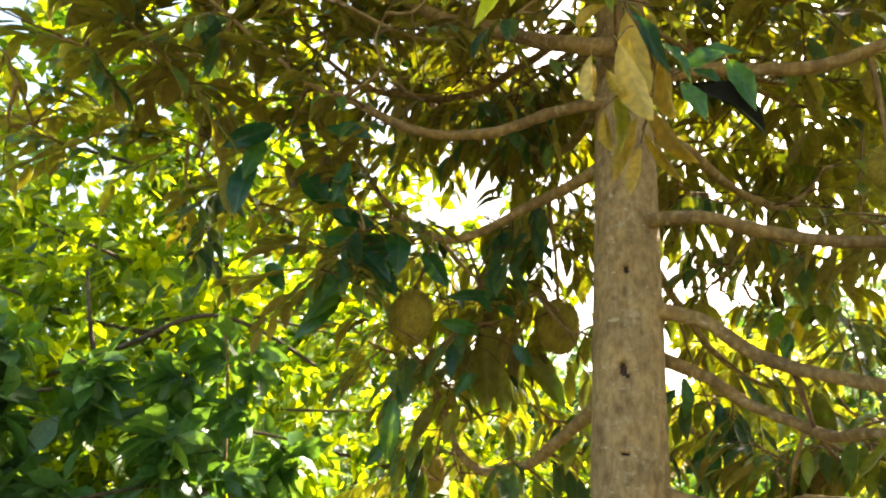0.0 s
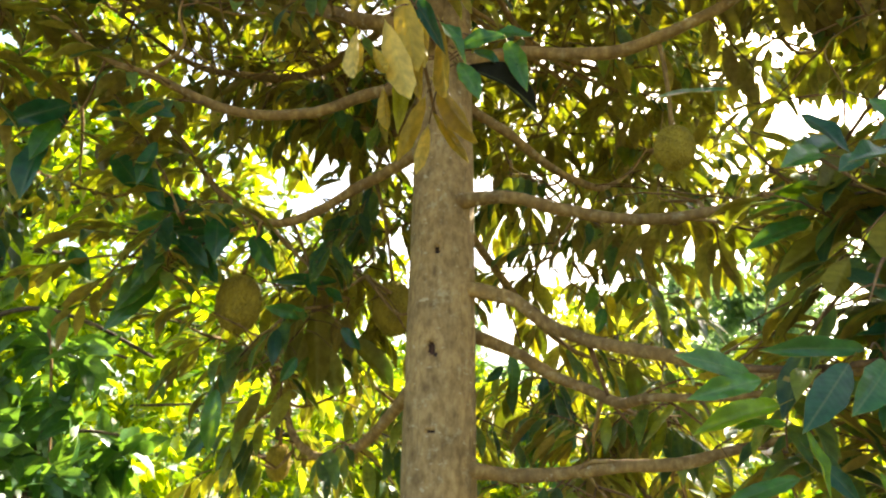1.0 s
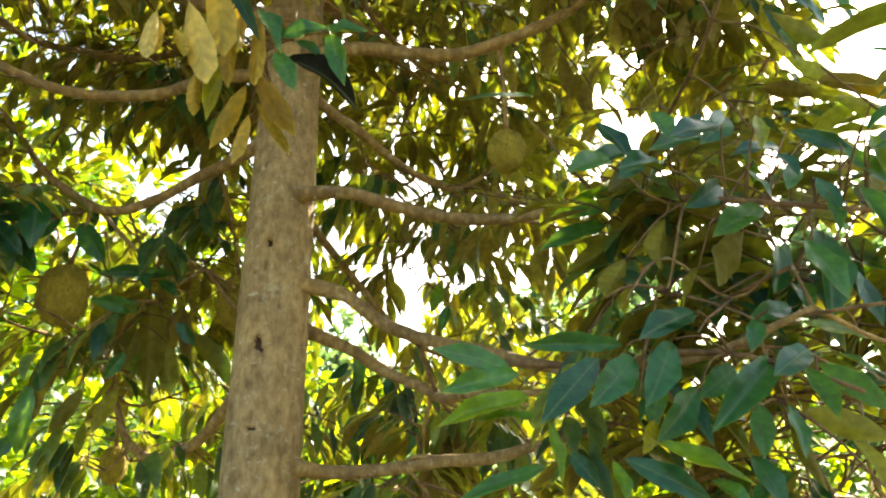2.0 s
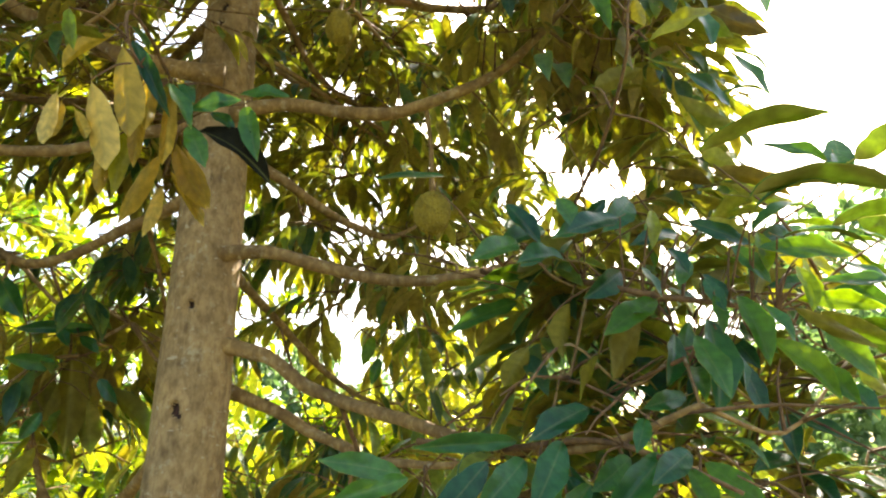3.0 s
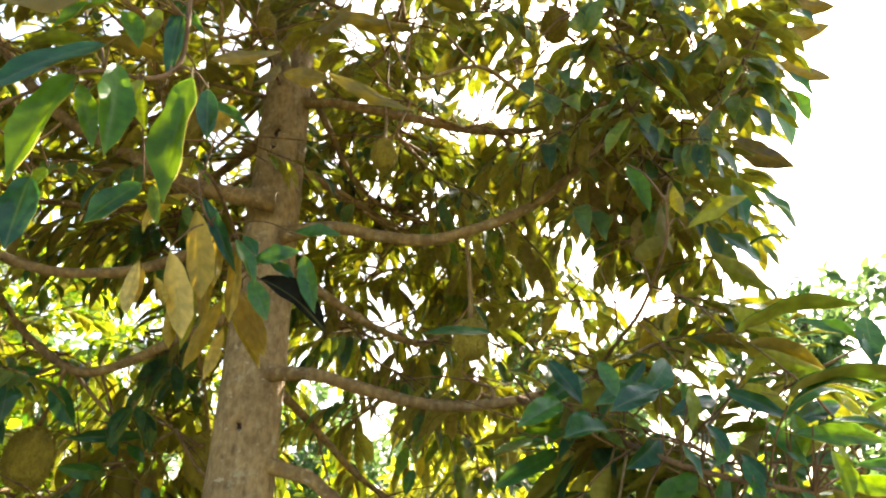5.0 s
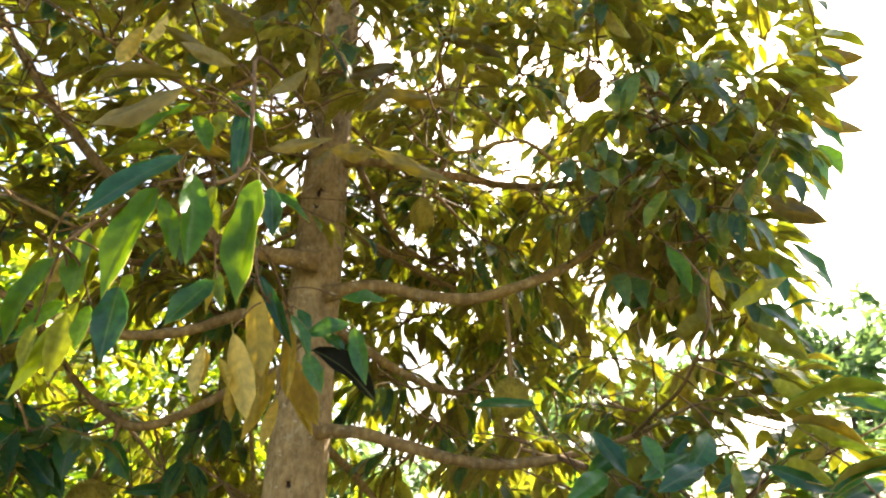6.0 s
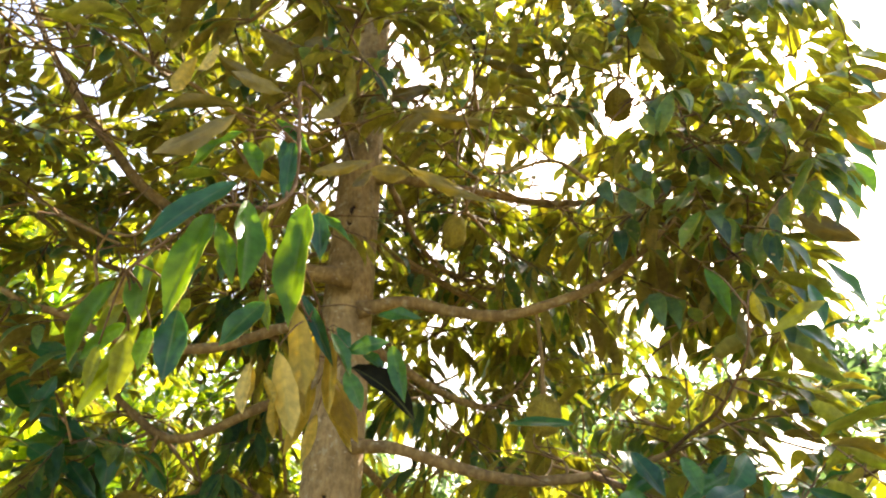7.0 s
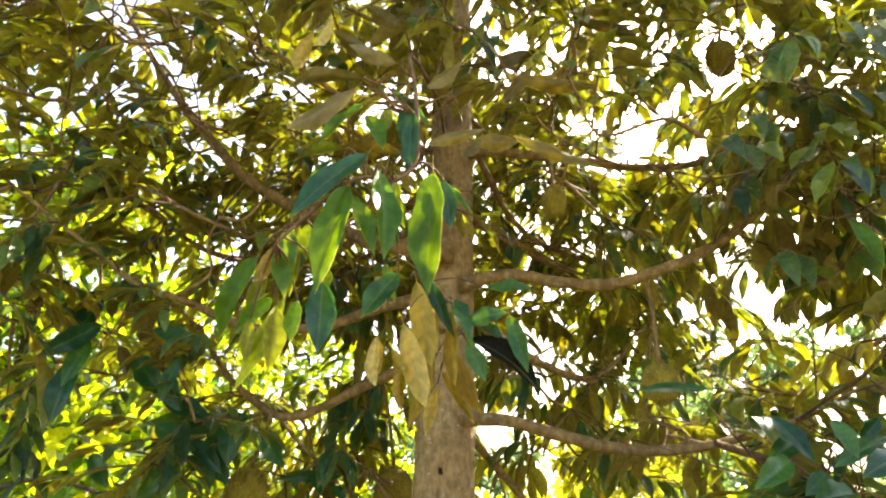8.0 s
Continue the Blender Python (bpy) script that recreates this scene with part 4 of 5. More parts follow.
near_leaf(near_limb, (1.508, 1.080, 1.872), (1.381, 1.050, 1.799), 0.048, 1, "light_green", "wave")
near_leaf(near_limb, (1.364, 1.220, 2.003), (1.297, 1.200, 1.958), 0.047, 1, "pale_green", "fold")
near_leaf(near_limb, (1.327, 1.280, 2.033), (1.203, 1.220, 1.969), 0.052, 1, "green", "fold")
near_leaf(near_limb, (1.312, 1.300, 2.130), (1.365, 1.260, 2.034), 0.063, 1, "green", "fold")
near_leaf(near_limb, (1.520, 1.220, 2.081), (1.364, 1.180, 2.016), 0.041, 1, "pale_green", "wave")
near_leaf(near_limb, (1.456, 1.220, 2.070), (1.497, 1.200, 2.119), 0.039, 1, "green", "fold")
near_leaf(near_limb, (1.566, 1.020, 1.909), (1.605, 1.000, 1.854), 0.048, 1, "pale_green", "wave")
near_leaf(near_limb, (1.553, 0.980, 1.859), (1.551, 0.970, 1.794), 0.028, 1, "light_green", "fold")
near_leaf(near_limb, (1.528, 0.900, 1.837), (1.528, 0.860, 1.728), 0.041, 1, "light_green", "fold")
near_leaf(near_limb, (1.633, 0.960, 1.841), (1.665, 0.940, 1.785), 0.040, 1, "pale_green", "fold")
near_leaf(near_limb, (1.672, 1.000, 1.791), (1.754, 0.960, 1.691), 0.050, 1, "sunny", "fold")
near_leaf(near_limb, (1.720, 0.980, 1.846), (1.838, 0.940, 1.776), 0.027, -1, "olive", "wave")
near_leaf(near_limb, (1.564, 1.050, 1.947), (1.521, 1.030, 1.889), 0.036, 1, "pale_green", "wave")
near_leaf(near_limb, (1.668, 0.980, 1.984), (1.656, 0.960, 1.908), 0.040, 1, "light_green", "fold")
near_leaf(near_limb, (1.759, 0.980, 1.947), (1.737, 0.960, 1.854), 0.032, 1, "lime", "fold")
near_leaf(near_limb, (1.657, 0.920, 1.952), (1.770, 0.850, 1.910), 0.032, 1, "green", "arch")
near_leaf(near_limb, (1.571, 0.880, 1.978), (1.692, 0.820, 2.003), 0.021, 1, "pale_green", "arch")
near_leaf(near_limb, (1.804, 0.900, 1.977), (1.834, 0.860, 1.930), 0.041, 1, "green", "wave")
near_leaf(near_limb, (1.855, 0.920, 1.890), (1.881, 0.900, 1.790), 0.045, 1, "light_green", "fold")
near_leaf(near_limb, (1.755, 0.950, 1.889), (1.910, 0.900, 1.880), 0.035, 1, "olive", "wave")
near_leaf(near_limb, (1.726, 0.980, 1.863), (1.848, 0.920, 1.841), 0.033, 1, "sunny", "wave")
near_leaf(near_limb, (1.796, 1.000, 1.847), (1.906, 0.950, 1.784), 0.036, -1, "olive", "wave")
near_leaf(near_limb, (1.855, 1.050, 1.825), (1.895, 1.000, 1.733), 0.048, 1, "dark", "fold")
near_leaf(near_limb, (1.874, 1.000, 1.949), (1.941, 0.950, 1.896), 0.046, 1, "green", "wave")
near_leaf(near_limb, (1.937, 1.000, 2.061), (1.994, 0.950, 1.996), 0.046, -1, "olive", "wave")
near_leaf(near_limb, (1.899, 1.050, 1.912), (1.983, 1.000, 1.872), 0.043, 1, "dark", "wave")
near_leaf(near_limb, (1.747, 1.000, 1.753), (1.796, 0.960, 1.682), 0.045, 1, "sunny", "fold")
near_leaf(near_limb, (1.983, 1.100, 1.798), (1.998, 1.060, 1.700), 0.053, -1, "olive", "fold")
near_leaf(near_limb, (1.590, 1.150, 1.825), (1.539, 1.120, 1.728), 0.057, 1, "dark", "fold")
near_leaf(near_limb, (1.558, 1.050, 1.803), (1.569, 1.000, 1.695), 0.070, 1, "dark", "fold")
near_leaf(near_limb, (1.518, 1.150, 1.848), (1.429, 1.120, 1.737), 0.067, -1, "olive", "fold")
near_leaf(near_limb, (1.421, 1.250, 1.902), (1.382, 1.220, 1.791), 0.049, -1, "olive", "fold")
near_leaf(near_limb, (1.549, 1.100, 1.902), (1.613, 1.080, 1.866), 0.035, 1, "pale_green", "wave")
near_leaf(near_limb, (1.661, 1.080, 1.790), (1.648, 1.050, 1.716), 0.055, 1, "dark", "fold")
near_leaf(near_limb, (1.797, 1.050, 1.939), (1.683, 1.020, 1.885), 0.040, -1, "olive", "wave")
near_leaf(near_limb, (1.734, 1.050, 1.902), (1.832, 1.020, 1.914), 0.033, 1, "green", "wave")
near_leaf(near_limb, (1.828, 1.020, 2.016), (1.675, 1.000, 1.967), 0.036, 1, "green", "wave")
near_leaf(near_limb, (1.683, 1.120, 2.064), (1.774, 1.100, 2.017), 0.041, -1, "olive", "wave")
near_leaf(near_limb, (1.630, 1.150, 2.036), (1.495, 1.120, 1.990), 0.040, 1, "green", "wave")
near_leaf(near_limb, (1.738, 1.100, 2.139), (1.845, 1.050, 2.085), 0.036, -1, "olive", "wave")
near_leaf(near_limb, (1.503, 1.180, 1.955), (1.402, 1.150, 1.889), 0.046, 1, "dark", "fold")
near_leaf(near_limb, (1.840, 1.020, 1.725), (1.857, 0.980, 1.658), 0.046, 1, "green", "fold")
near_leaf(near_limb, (1.834, 1.120, 1.835), (1.876, 1.100, 1.758), 0.053, 1, "dark", "fold")
near_leaf(near_limb, (1.948, 0.950, 2.139), (1.959, 0.900, 2.078), 0.041, 1, "green", "wave")
near_leaf(near_limb, (1.323, 1.250, 1.808), (1.259, 1.220, 1.732), 0.044, -1, "olive", "fold")
near_leaf(near_limb, (1.447, 1.200, 1.786), (1.391, 1.180, 1.702), 0.051, -1, "olive", "fold")
near_leaf(upper_limb, (1.461, 0.940, 2.329), (1.591, 0.920, 2.406), 0.029, 1, "lime", "wave")
near_leaf(upper_limb, (1.440, 0.940, 2.421), (1.445, 0.930, 2.353), 0.026, -1, "gold", "fold")
near_leaf(upper_limb, (1.390, 1.020, 2.504), (1.418, 1.000, 2.392), 0.035, 1, "sunny", "fold")
near_leaf(upper_limb, (1.904, 1.280, 2.478), (2.030, 1.240, 2.487), 0.033, 1, "green", "arch")
near_leaf(upper_limb, (1.564, 0.980, 2.131), (1.730, 0.850, 2.163), 0.045, -1, "olive", "arch")
near_leaf(upper_limb, (1.535, 0.850, 1.985), (1.781, 0.770, 1.981), 0.032, -1, "olive", "arch")
near_leaf(upper_limb, (1.778, 0.850, 2.084), (1.870, 0.800, 2.143), 0.045, -1, "olive", "wave")
near_leaf(upper_limb, (1.794, 0.900, 2.121), (1.781, 0.880, 2.064), 0.040, 1, "green", "fold")
near_leaf(upper_limb, (1.731, 1.000, 2.181), (1.857, 0.950, 2.130), 0.025, 1, "green", "wave")
near_leaf(upper_limb, (1.450, 1.000, 2.402), (1.445, 0.980, 2.294), 0.039, -1, "olive", "fold")
near_leaf(upper_limb, (1.642, 1.000, 2.486), (1.639, 0.980, 2.384), 0.041, 1, "pale_green", "fold")
near_leaf(upper_limb, (1.578, 1.150, 2.062), (1.561, 1.130, 1.979), 0.031, -1, "gold", "fold")
near_leaf(upper_limb, (1.750, 0.900, 1.973), (1.886, 0.850, 1.998), 0.041, -1, "olive", "arch")
near_leaf(upper_limb, (1.869, 1.200, 2.404), (1.727, 1.160, 2.441), 0.042, 1, "green", "wave")
near_leaf(upper_limb, (1.721, 1.200, 2.413), (1.826, 1.150, 2.310), 0.041, -1, "olive", "wave")
near_leaf(upper_limb, (1.947, 1.250, 2.606), (1.997, 1.200, 2.521), 0.039, 1, "green", "arch")
near_leaf(upper_limb, (1.651, 1.100, 2.548), (1.766, 1.060, 2.486), 0.047, -1, "olive", "arch")
near_leaf(upper_limb, (1.436, 1.100, 2.324), (1.533, 1.080, 2.370), 0.044, -1, "olive", "fold")
near_leaf(low_twig, (0.958, 2.600, 1.818), (0.958, 2.600, 1.681), 0.050, 1, "dark", "fold")
near_leaf(low_twig, (0.931, 2.600, 1.772), (0.863, 2.600, 1.713), 0.033, 1, "dark", "fold")
near_leaf(low_twig, (1.086, 2.600, 1.736), (1.073, 2.600, 1.651), 0.045, 1, "dark", "wave")
near_leaf(low_twig, (1.145, 2.600, 1.687), (1.129, 2.600, 1.587), 0.053, 1, "dark", "fold")
near_leaf(low_twig, (1.032, 2.600, 1.578), (0.950, 2.580, 1.487), 0.044, 1, "dark", "fold")
near_leaf(low_twig, (1.057, 2.600, 1.591), (1.029, 2.580, 1.414), 0.060, 1, "dark", "fold")
near_leaf(low_twig, (1.185, 2.600, 1.576), (1.132, 2.580, 1.436), 0.052, 1, "dark", "fold")
near_leaf(low_twig, (1.098, 2.600, 1.600), (1.098, 2.580, 1.509), 0.052, 1, "dark", "wave")
near_leaf(low_twig, (1.017, 2.600, 1.487), (0.989, 2.580, 1.405), 0.040, 1, "dark", "fold")
near_leaf(low_twig, (1.316, 2.600, 1.593), (1.271, 2.580, 1.520), 0.068, -1, "tawny", "curl")
near_leaf(low_twig, (1.235, 2.400, 2.040), (1.200, 2.400, 1.939), 0.098, 1, "light_green", "flat")
near_leaf(low_twig, (1.261, 2.400, 1.961), (1.233, 2.400, 1.871), 0.054, 1, "pale_green", "fold")
near_leaf(low_twig, (1.285, 2.400, 2.012), (1.284, 2.400, 1.931), 0.031, 1, "gold", "fold")
near_leaf(low_twig, (1.374, 2.500, 1.793), (1.413, 2.500, 1.601), 0.067, -1, "olive", "fold")
near_leaf(low_twig, (1.436, 2.500, 1.640), (1.477, 2.500, 1.492), 0.066, -1, "olive", "fold")
near_leaf(low_twig, (1.003, 2.700, 1.702), (0.955, 2.700, 1.587), 0.055, -1, "olive", "fold")
near_leaf(left_twig, (-0.076, 2.500, 1.658), (-0.081, 2.500, 1.457), 0.062, 1, "dark", "fold")
near_leaf(left_twig, (-0.087, 2.500, 1.520), (-0.151, 2.500, 1.429), 0.042, 1, "dark", "fold")
near_leaf(left_twig, (-0.039, 2.500, 1.738), (-0.058, 2.500, 1.640), 0.043, 1, "dark", "wave")
near_leaf(left_twig, (0.182, 2.500, 1.771), (0.135, 2.500, 1.690), 0.048, 1, "dark", "fold")
near_leaf(left_twig, (0.334, 2.500, 1.880), (0.400, 2.480, 1.802), 0.084, 1, "dark", "wave")
near_leaf(left_twig, (0.226, 2.560, 1.973), (0.253, 2.550, 1.664), 0.094, -1, "olive", "fold")
near_leaf(left_twig, (0.300, 2.600, 1.941), (0.172, 2.600, 1.758), 0.084, -1, "olive", "fold")
near_leaf(left_twig, (0.366, 2.550, 1.849), (0.515, 2.520, 1.679), 0.085, -1, "olive", "fold")
near_leaf(left_twig, (0.145, 2.600, 1.947), (0.153, 2.600, 1.737), 0.080, -1, "olive", "fold")
near_leaf(left_twig, (0.294, 2.600, 1.814), (0.321, 2.600, 1.651), 0.074, -1, "olive", "fold")
near_leaf(left_twig, (0.060, 2.550, 1.658), (-0.002, 2.500, 1.518), 0.051, -1, "olive", "wave")
near_leaf(left_twig, (0.157, 2.600, 1.666), (0.109, 2.550, 1.524), 0.052, -1, "olive", "fold")
near_leaf(left_twig, (0.211, 2.500, 1.917), (0.073, 2.450, 1.933), 0.052, 1, "dark", "wave")
near_leaf(left_twig, (0.308, 2.500, 2.047), (0.087, 2.450, 2.026), 0.041, 1, "dark", "wave")
near_leaf(left_twig, (0.197, 2.450, 2.040), (0.241, 2.430, 1.975), 0.056, 1, "pale_green", "wave")
near_leaf(left_twig, (0.269, 2.450, 2.011), (0.331, 2.430, 1.957), 0.056, 1, "pale_green", "wave")
near_leaf(side_twig, (-0.270, 2.400, 2.063), (-0.382, 2.350, 1.896), 0.082, 1, "dark", "fold")
near_leaf(side_twig, (-0.288, 2.420, 2.006), (-0.421, 2.380, 1.833), 0.070, 1, "dark", "wave")
near_leaf(side_twig, (-0.186, 2.400, 2.129), (-0.091, 2.380, 2.002), 0.079, 1, "dark", "fold")
near_leaf(side_twig, (-0.061, 2.500, 2.254), (-0.302, 2.400, 2.171), 0.062, 1, "dark", "wave")
near_leaf(side_twig, (-0.079, 2.500, 2.220), (-0.235, 2.420, 2.070), 0.082, 1, "dark", "fold")
near_leaf(side_twig, (-0.144, 2.500, 2.240), (-0.391, 2.350, 2.189), 0.057, 1, "green", "wave")
near_leaf(side_twig, (-0.015, 2.500, 2.211), (0.080, 2.480, 2.076), 0.075, 1, "dark", "fold")
near_leaf(high_twig, (-0.551, 2.050, 2.336), (-0.566, 2.020, 2.146), 0.080, 1, "dark", "fold")
near_leaf(high_twig, (-0.654, 2.050, 2.333), (-0.583, 2.020, 2.146), 0.066, -1, "olive", "fold")
near_leaf(high_twig, (-0.499, 2.050, 2.462), (-0.612, 1.950, 2.335), 0.070, 1, "dark", "wave")
near_leaf(high_twig, (-0.527, 2.050, 2.410), (-0.552, 2.000, 2.258), 0.060, 1, "dark", "fold")
near_leaf(high_twig, (-0.318, 2.000, 2.440), (-0.169, 1.980, 2.404), 0.052, 1, "green", "wave")
near_leaf(high_twig, (-0.248, 2.100, 2.376), (-0.286, 2.100, 2.236), 0.047, 1, "dark", "fold")
near_leaf(near_limb, (1.458, 1.100, 2.037), (1.334, 1.070, 1.986), 0.049, 1, "pale_green", "wave")
near_leaf(near_limb, (1.499, 1.050, 2.037), (1.469, 1.020, 1.953), 0.027, 1, "lime", "fold")
near_leaf(near_limb, (1.523, 1.050, 1.964), (1.536, 1.020, 1.910), 0.029, 1, "green", "fold")
near_leaf(near_limb, (1.463, 1.050, 1.924), (1.474, 1.020, 1.864), 0.048, 1, "green", "wave")
near_leaf(near_limb, (1.553, 1.000, 1.895), (1.560, 0.970, 1.833), 0.058, 1, "green", "flat")
near_leaf(near_limb, (1.624, 1.000, 1.963), (1.664, 0.970, 1.890), 0.045, 1, "green", "fold")
near_leaf(near_limb, (1.363, 1.150, 1.958), (1.256, 1.120, 1.936), 0.044, 1, "pale_green", "curl")
near_leaf(near_limb, (1.710, 0.950, 1.914), (1.694, 0.920, 1.829), 0.038, 1, "light_green", "fold")
near_leaf(near_limb, (1.520, 1.100, 1.846), (1.407, 1.070, 1.839), 0.037, 1, "light_green", "wave")
near_leaf(near_limb, (1.626, 0.950, 1.971), (1.733, 0.920, 2.012), 0.036, 1, "pale_green", "arch")
near_leaf(near_limb, (1.632, 0.950, 1.941), (1.798, 0.920, 1.931), 0.039, 1, "green", "wave")
near_leaf(near_limb, (1.615, 1.100, 2.046), (1.736, 1.070, 1.995), 0.037, 1, "dark", "wave")
near_leaf(near_limb, (1.732, 1.150, 1.967), (1.651, 1.120, 1.878), 0.048, -1, "olive", "fold")
near_leaf(near_limb, (1.648, 1.150, 1.943), (1.711, 1.120, 1.880), 0.049, -1, "olive", "wave")
near_leaf(near_limb, (1.813, 1.100, 1.975), (1.717, 1.070, 1.869), 0.057, -1, "olive", "fold")
near_leaf(near_limb, (1.713, 1.150, 2.250), (1.780, 1.120, 2.194), 0.072, -1, "olive", "wave")
near_leaf(near_limb, (1.616, 1.150, 2.168), (1.703, 1.120, 2.145), 0.036, -1, "bronze", "arch")
near_leaf(near_limb, (1.650, 1.050, 2.132), (1.797, 1.020, 2.088), 0.040, -1, "bronze", "arch")
near_leaf(near_limb, (1.867, 0.950, 2.187), (1.825, 0.920, 2.083), 0.070, 1, "pale_green", "flat")
near_leaf(near_limb, (1.385, 1.200, 2.111), (1.402, 1.170, 2.034), 0.052, 1, "dark", "fold")
near_leaf(near_limb, (1.556, 1.200, 2.124), (1.469, 1.170, 2.038), 0.055, 1, "dark", "fold")
near_leaf(upper_limb, (2.407, 1.500, 3.383), (2.602, 1.470, 3.332), 0.069, -1, "bronze", "wave")
near_leaf(upper_limb, (2.433, 1.500, 3.343), (2.495, 1.470, 3.233), 0.059, 1, "dark", "fold")
near_leaf(upper_limb, (2.408, 1.500, 3.256), (2.446, 1.470, 3.117), 0.062, 1, "dark", "fold")
near_leaf(upper_limb, (2.308, 1.500, 3.310), (2.342, 1.470, 3.004), 0.142, 1, "dark", "flat")
near_leaf(upper_limb, (2.127, 1.500, 2.992), (2.324, 1.470, 2.910), 0.081, -1, "bronze", "wave")
near_leaf(upper_limb, (2.454, 1.500, 3.512), (2.662, 1.470, 3.597), 0.076, -1, "bronze", "wave")
near_leaf(upper_limb, (2.510, 1.500, 3.697), (2.605, 1.470, 3.563), 0.096, 1, "dark", "wave")
near_leaf(upper_limb, (2.341, 1.500, 3.587), (2.516, 1.470, 3.557), 0.066, 1, "lime", "wave")
near_leaf(upper_limb, (2.191, 1.500, 3.398), (2.241, 1.470, 3.223), 0.108, 1, "dark", "fold")
near_leaf(upper_limb, (2.272, 1.500, 3.564), (2.369, 1.470, 3.398), 0.124, 1, "dark", "flat")
near_leaf(upper_limb, (2.541, 1.500, 3.714), (2.716, 1.470, 3.705), 0.070, -1, "bronze", "wave")
near_leaf(upper_limb, (2.195, 1.500, 2.825), (2.285, 1.470, 2.671), 0.076, 1, "green", "fold")
near_leaf(near_limb, (1.181, 1.320, 2.190), (1.036, 1.375, 2.190), 0.046, 1, "pale_green", "flat")
near_leaf(side_twig, (-0.638, 2.330, 2.652), (-0.677, 2.300, 2.460), 0.097, 1, "dark", "wave")
near_leaf(side_twig, (-0.528, 2.330, 2.732), (-0.453, 2.300, 2.544), 0.082, 1, "dark", "fold")
near_leaf(side_twig, (-0.504, 2.330, 2.570), (-0.346, 2.300, 2.367), 0.095, -1, "bronze", "wave")
near_leaf(side_twig, (-0.340, 2.330, 2.389), (-0.267, 2.300, 2.235), 0.137, 1, "dark", "fold")
near_leaf(side_twig, (-0.473, 2.330, 2.433), (-0.346, 2.300, 2.288), 0.131, 1, "dark", "wave")
near_leaf(side_twig, (-0.216, 2.330, 2.140), (-0.106, 2.300, 2.036), 0.111, 1, "dark", "fold")
near_leaf(side_twig, (-0.097, 2.330, 2.241), (-0.082, 2.300, 2.060), 0.093, 1, "dark", "wave")
near_leaf(side_twig, (-0.261, 2.330, 2.077), (-0.328, 2.300, 1.957), 0.103, 1, "dark", "fold")
near_leaf(side_twig, (-0.341, 2.330, 2.278), (-0.177, 2.300, 2.215), 0.105, 1, "dark", "wave")
near_leaf(side_twig, (-0.356, 2.330, 2.184), (-0.209, 2.300, 2.107), 0.113, 1, "dark", "flat")
near_leaf(side_twig, (-0.545, 2.330, 2.078), (-0.465, 2.300, 1.977), 0.116, 1, "dark", "fold")
near_leaf(side_twig, (-0.784, 2.330, 2.703), (-0.747, 2.300, 2.511), 0.140, 1, "dark", "fold")
near_leaf(side_twig, (-0.539, 2.330, 2.464), (-0.483, 2.300, 2.360), 0.094, -1, "bronze", "fold")
verts, faces = [], []
for path in STALKS:
    tube(path - ROOT, np.linspace(0.0026, 0.0016, len(path)), 5, verts, faces)
tagged(mesh_object("twig_mass", verts, faces, [twig_bark], tree), kind="stuff")


# fruit
def thorny(seed, thorns=620):
    """A spiny oval fruit, one unit across and 1.25 high, its top at z = 0."""
    rng = np.random.default_rng(seed)
    verts, faces = [], []
    n, rings = 28, 18
    def skin(a, c):
        lobes = 1 + 0.085 * math.cos(5 * a + seed) * math.sin(c) + 0.03 * noise.noise(Vector((math.cos(a), math.sin(a), c)) * 1.5)
        return np.array([0.46 * lobes * math.sin(c) * math.cos(a), 0.46 * lobes * math.sin(c) * math.sin(a), 0.58 * math.copysign(abs(math.cos(c)) ** 0.85, math.cos(c)) - 0.60])
    for i in range(rings + 1):
        for j in range(n):
            verts.append(skin(2 * math.pi * j / n, math.pi * (i + 0.02) / (rings + 0.04)))
    for i in range(rings):
        for j in range(n):
            a, b = i * n + j, i * n + (j + 1) % n
            faces.append((a, a + n, b + n, b))
    for k in range(thorns):
        c = math.acos(1 - 2 * (k + 0.5) / thorns)
        a = k * 2.39996 + rng.normal(0, 0.05)
        c = min(math.pi - 0.02, max(0.02, c + rng.normal(0, 0.03)))
        p = skin(a, c)
        out = unit((p - (0, 0, -0.6)) * (1, 1, 0.75))
        e1 = unit(np.cross(out, (0.3, 0.5, 0.8)))
        e2 = np.cross(out, e1)
        w, h = rng.uniform(0.026, 0.042), rng.uniform(0.015, 0.042)
        f = len(verts)
        verts += [p + e1 * w, p + e2 * w, p - e1 * w, p - e2 * w, p + out * h + rng.normal(0, 0.008, 3)]
        faces += [(f, f + 1, f + 4), (f + 1, f + 2, f + 4), (f + 2, f + 3, f + 4), (f + 3, f, f + 4)]
    return verts, faces


verts, faces = thorny(3)
fruit_mesh = mesh_object("fruit", verts, faces, [husk], smooth=False)


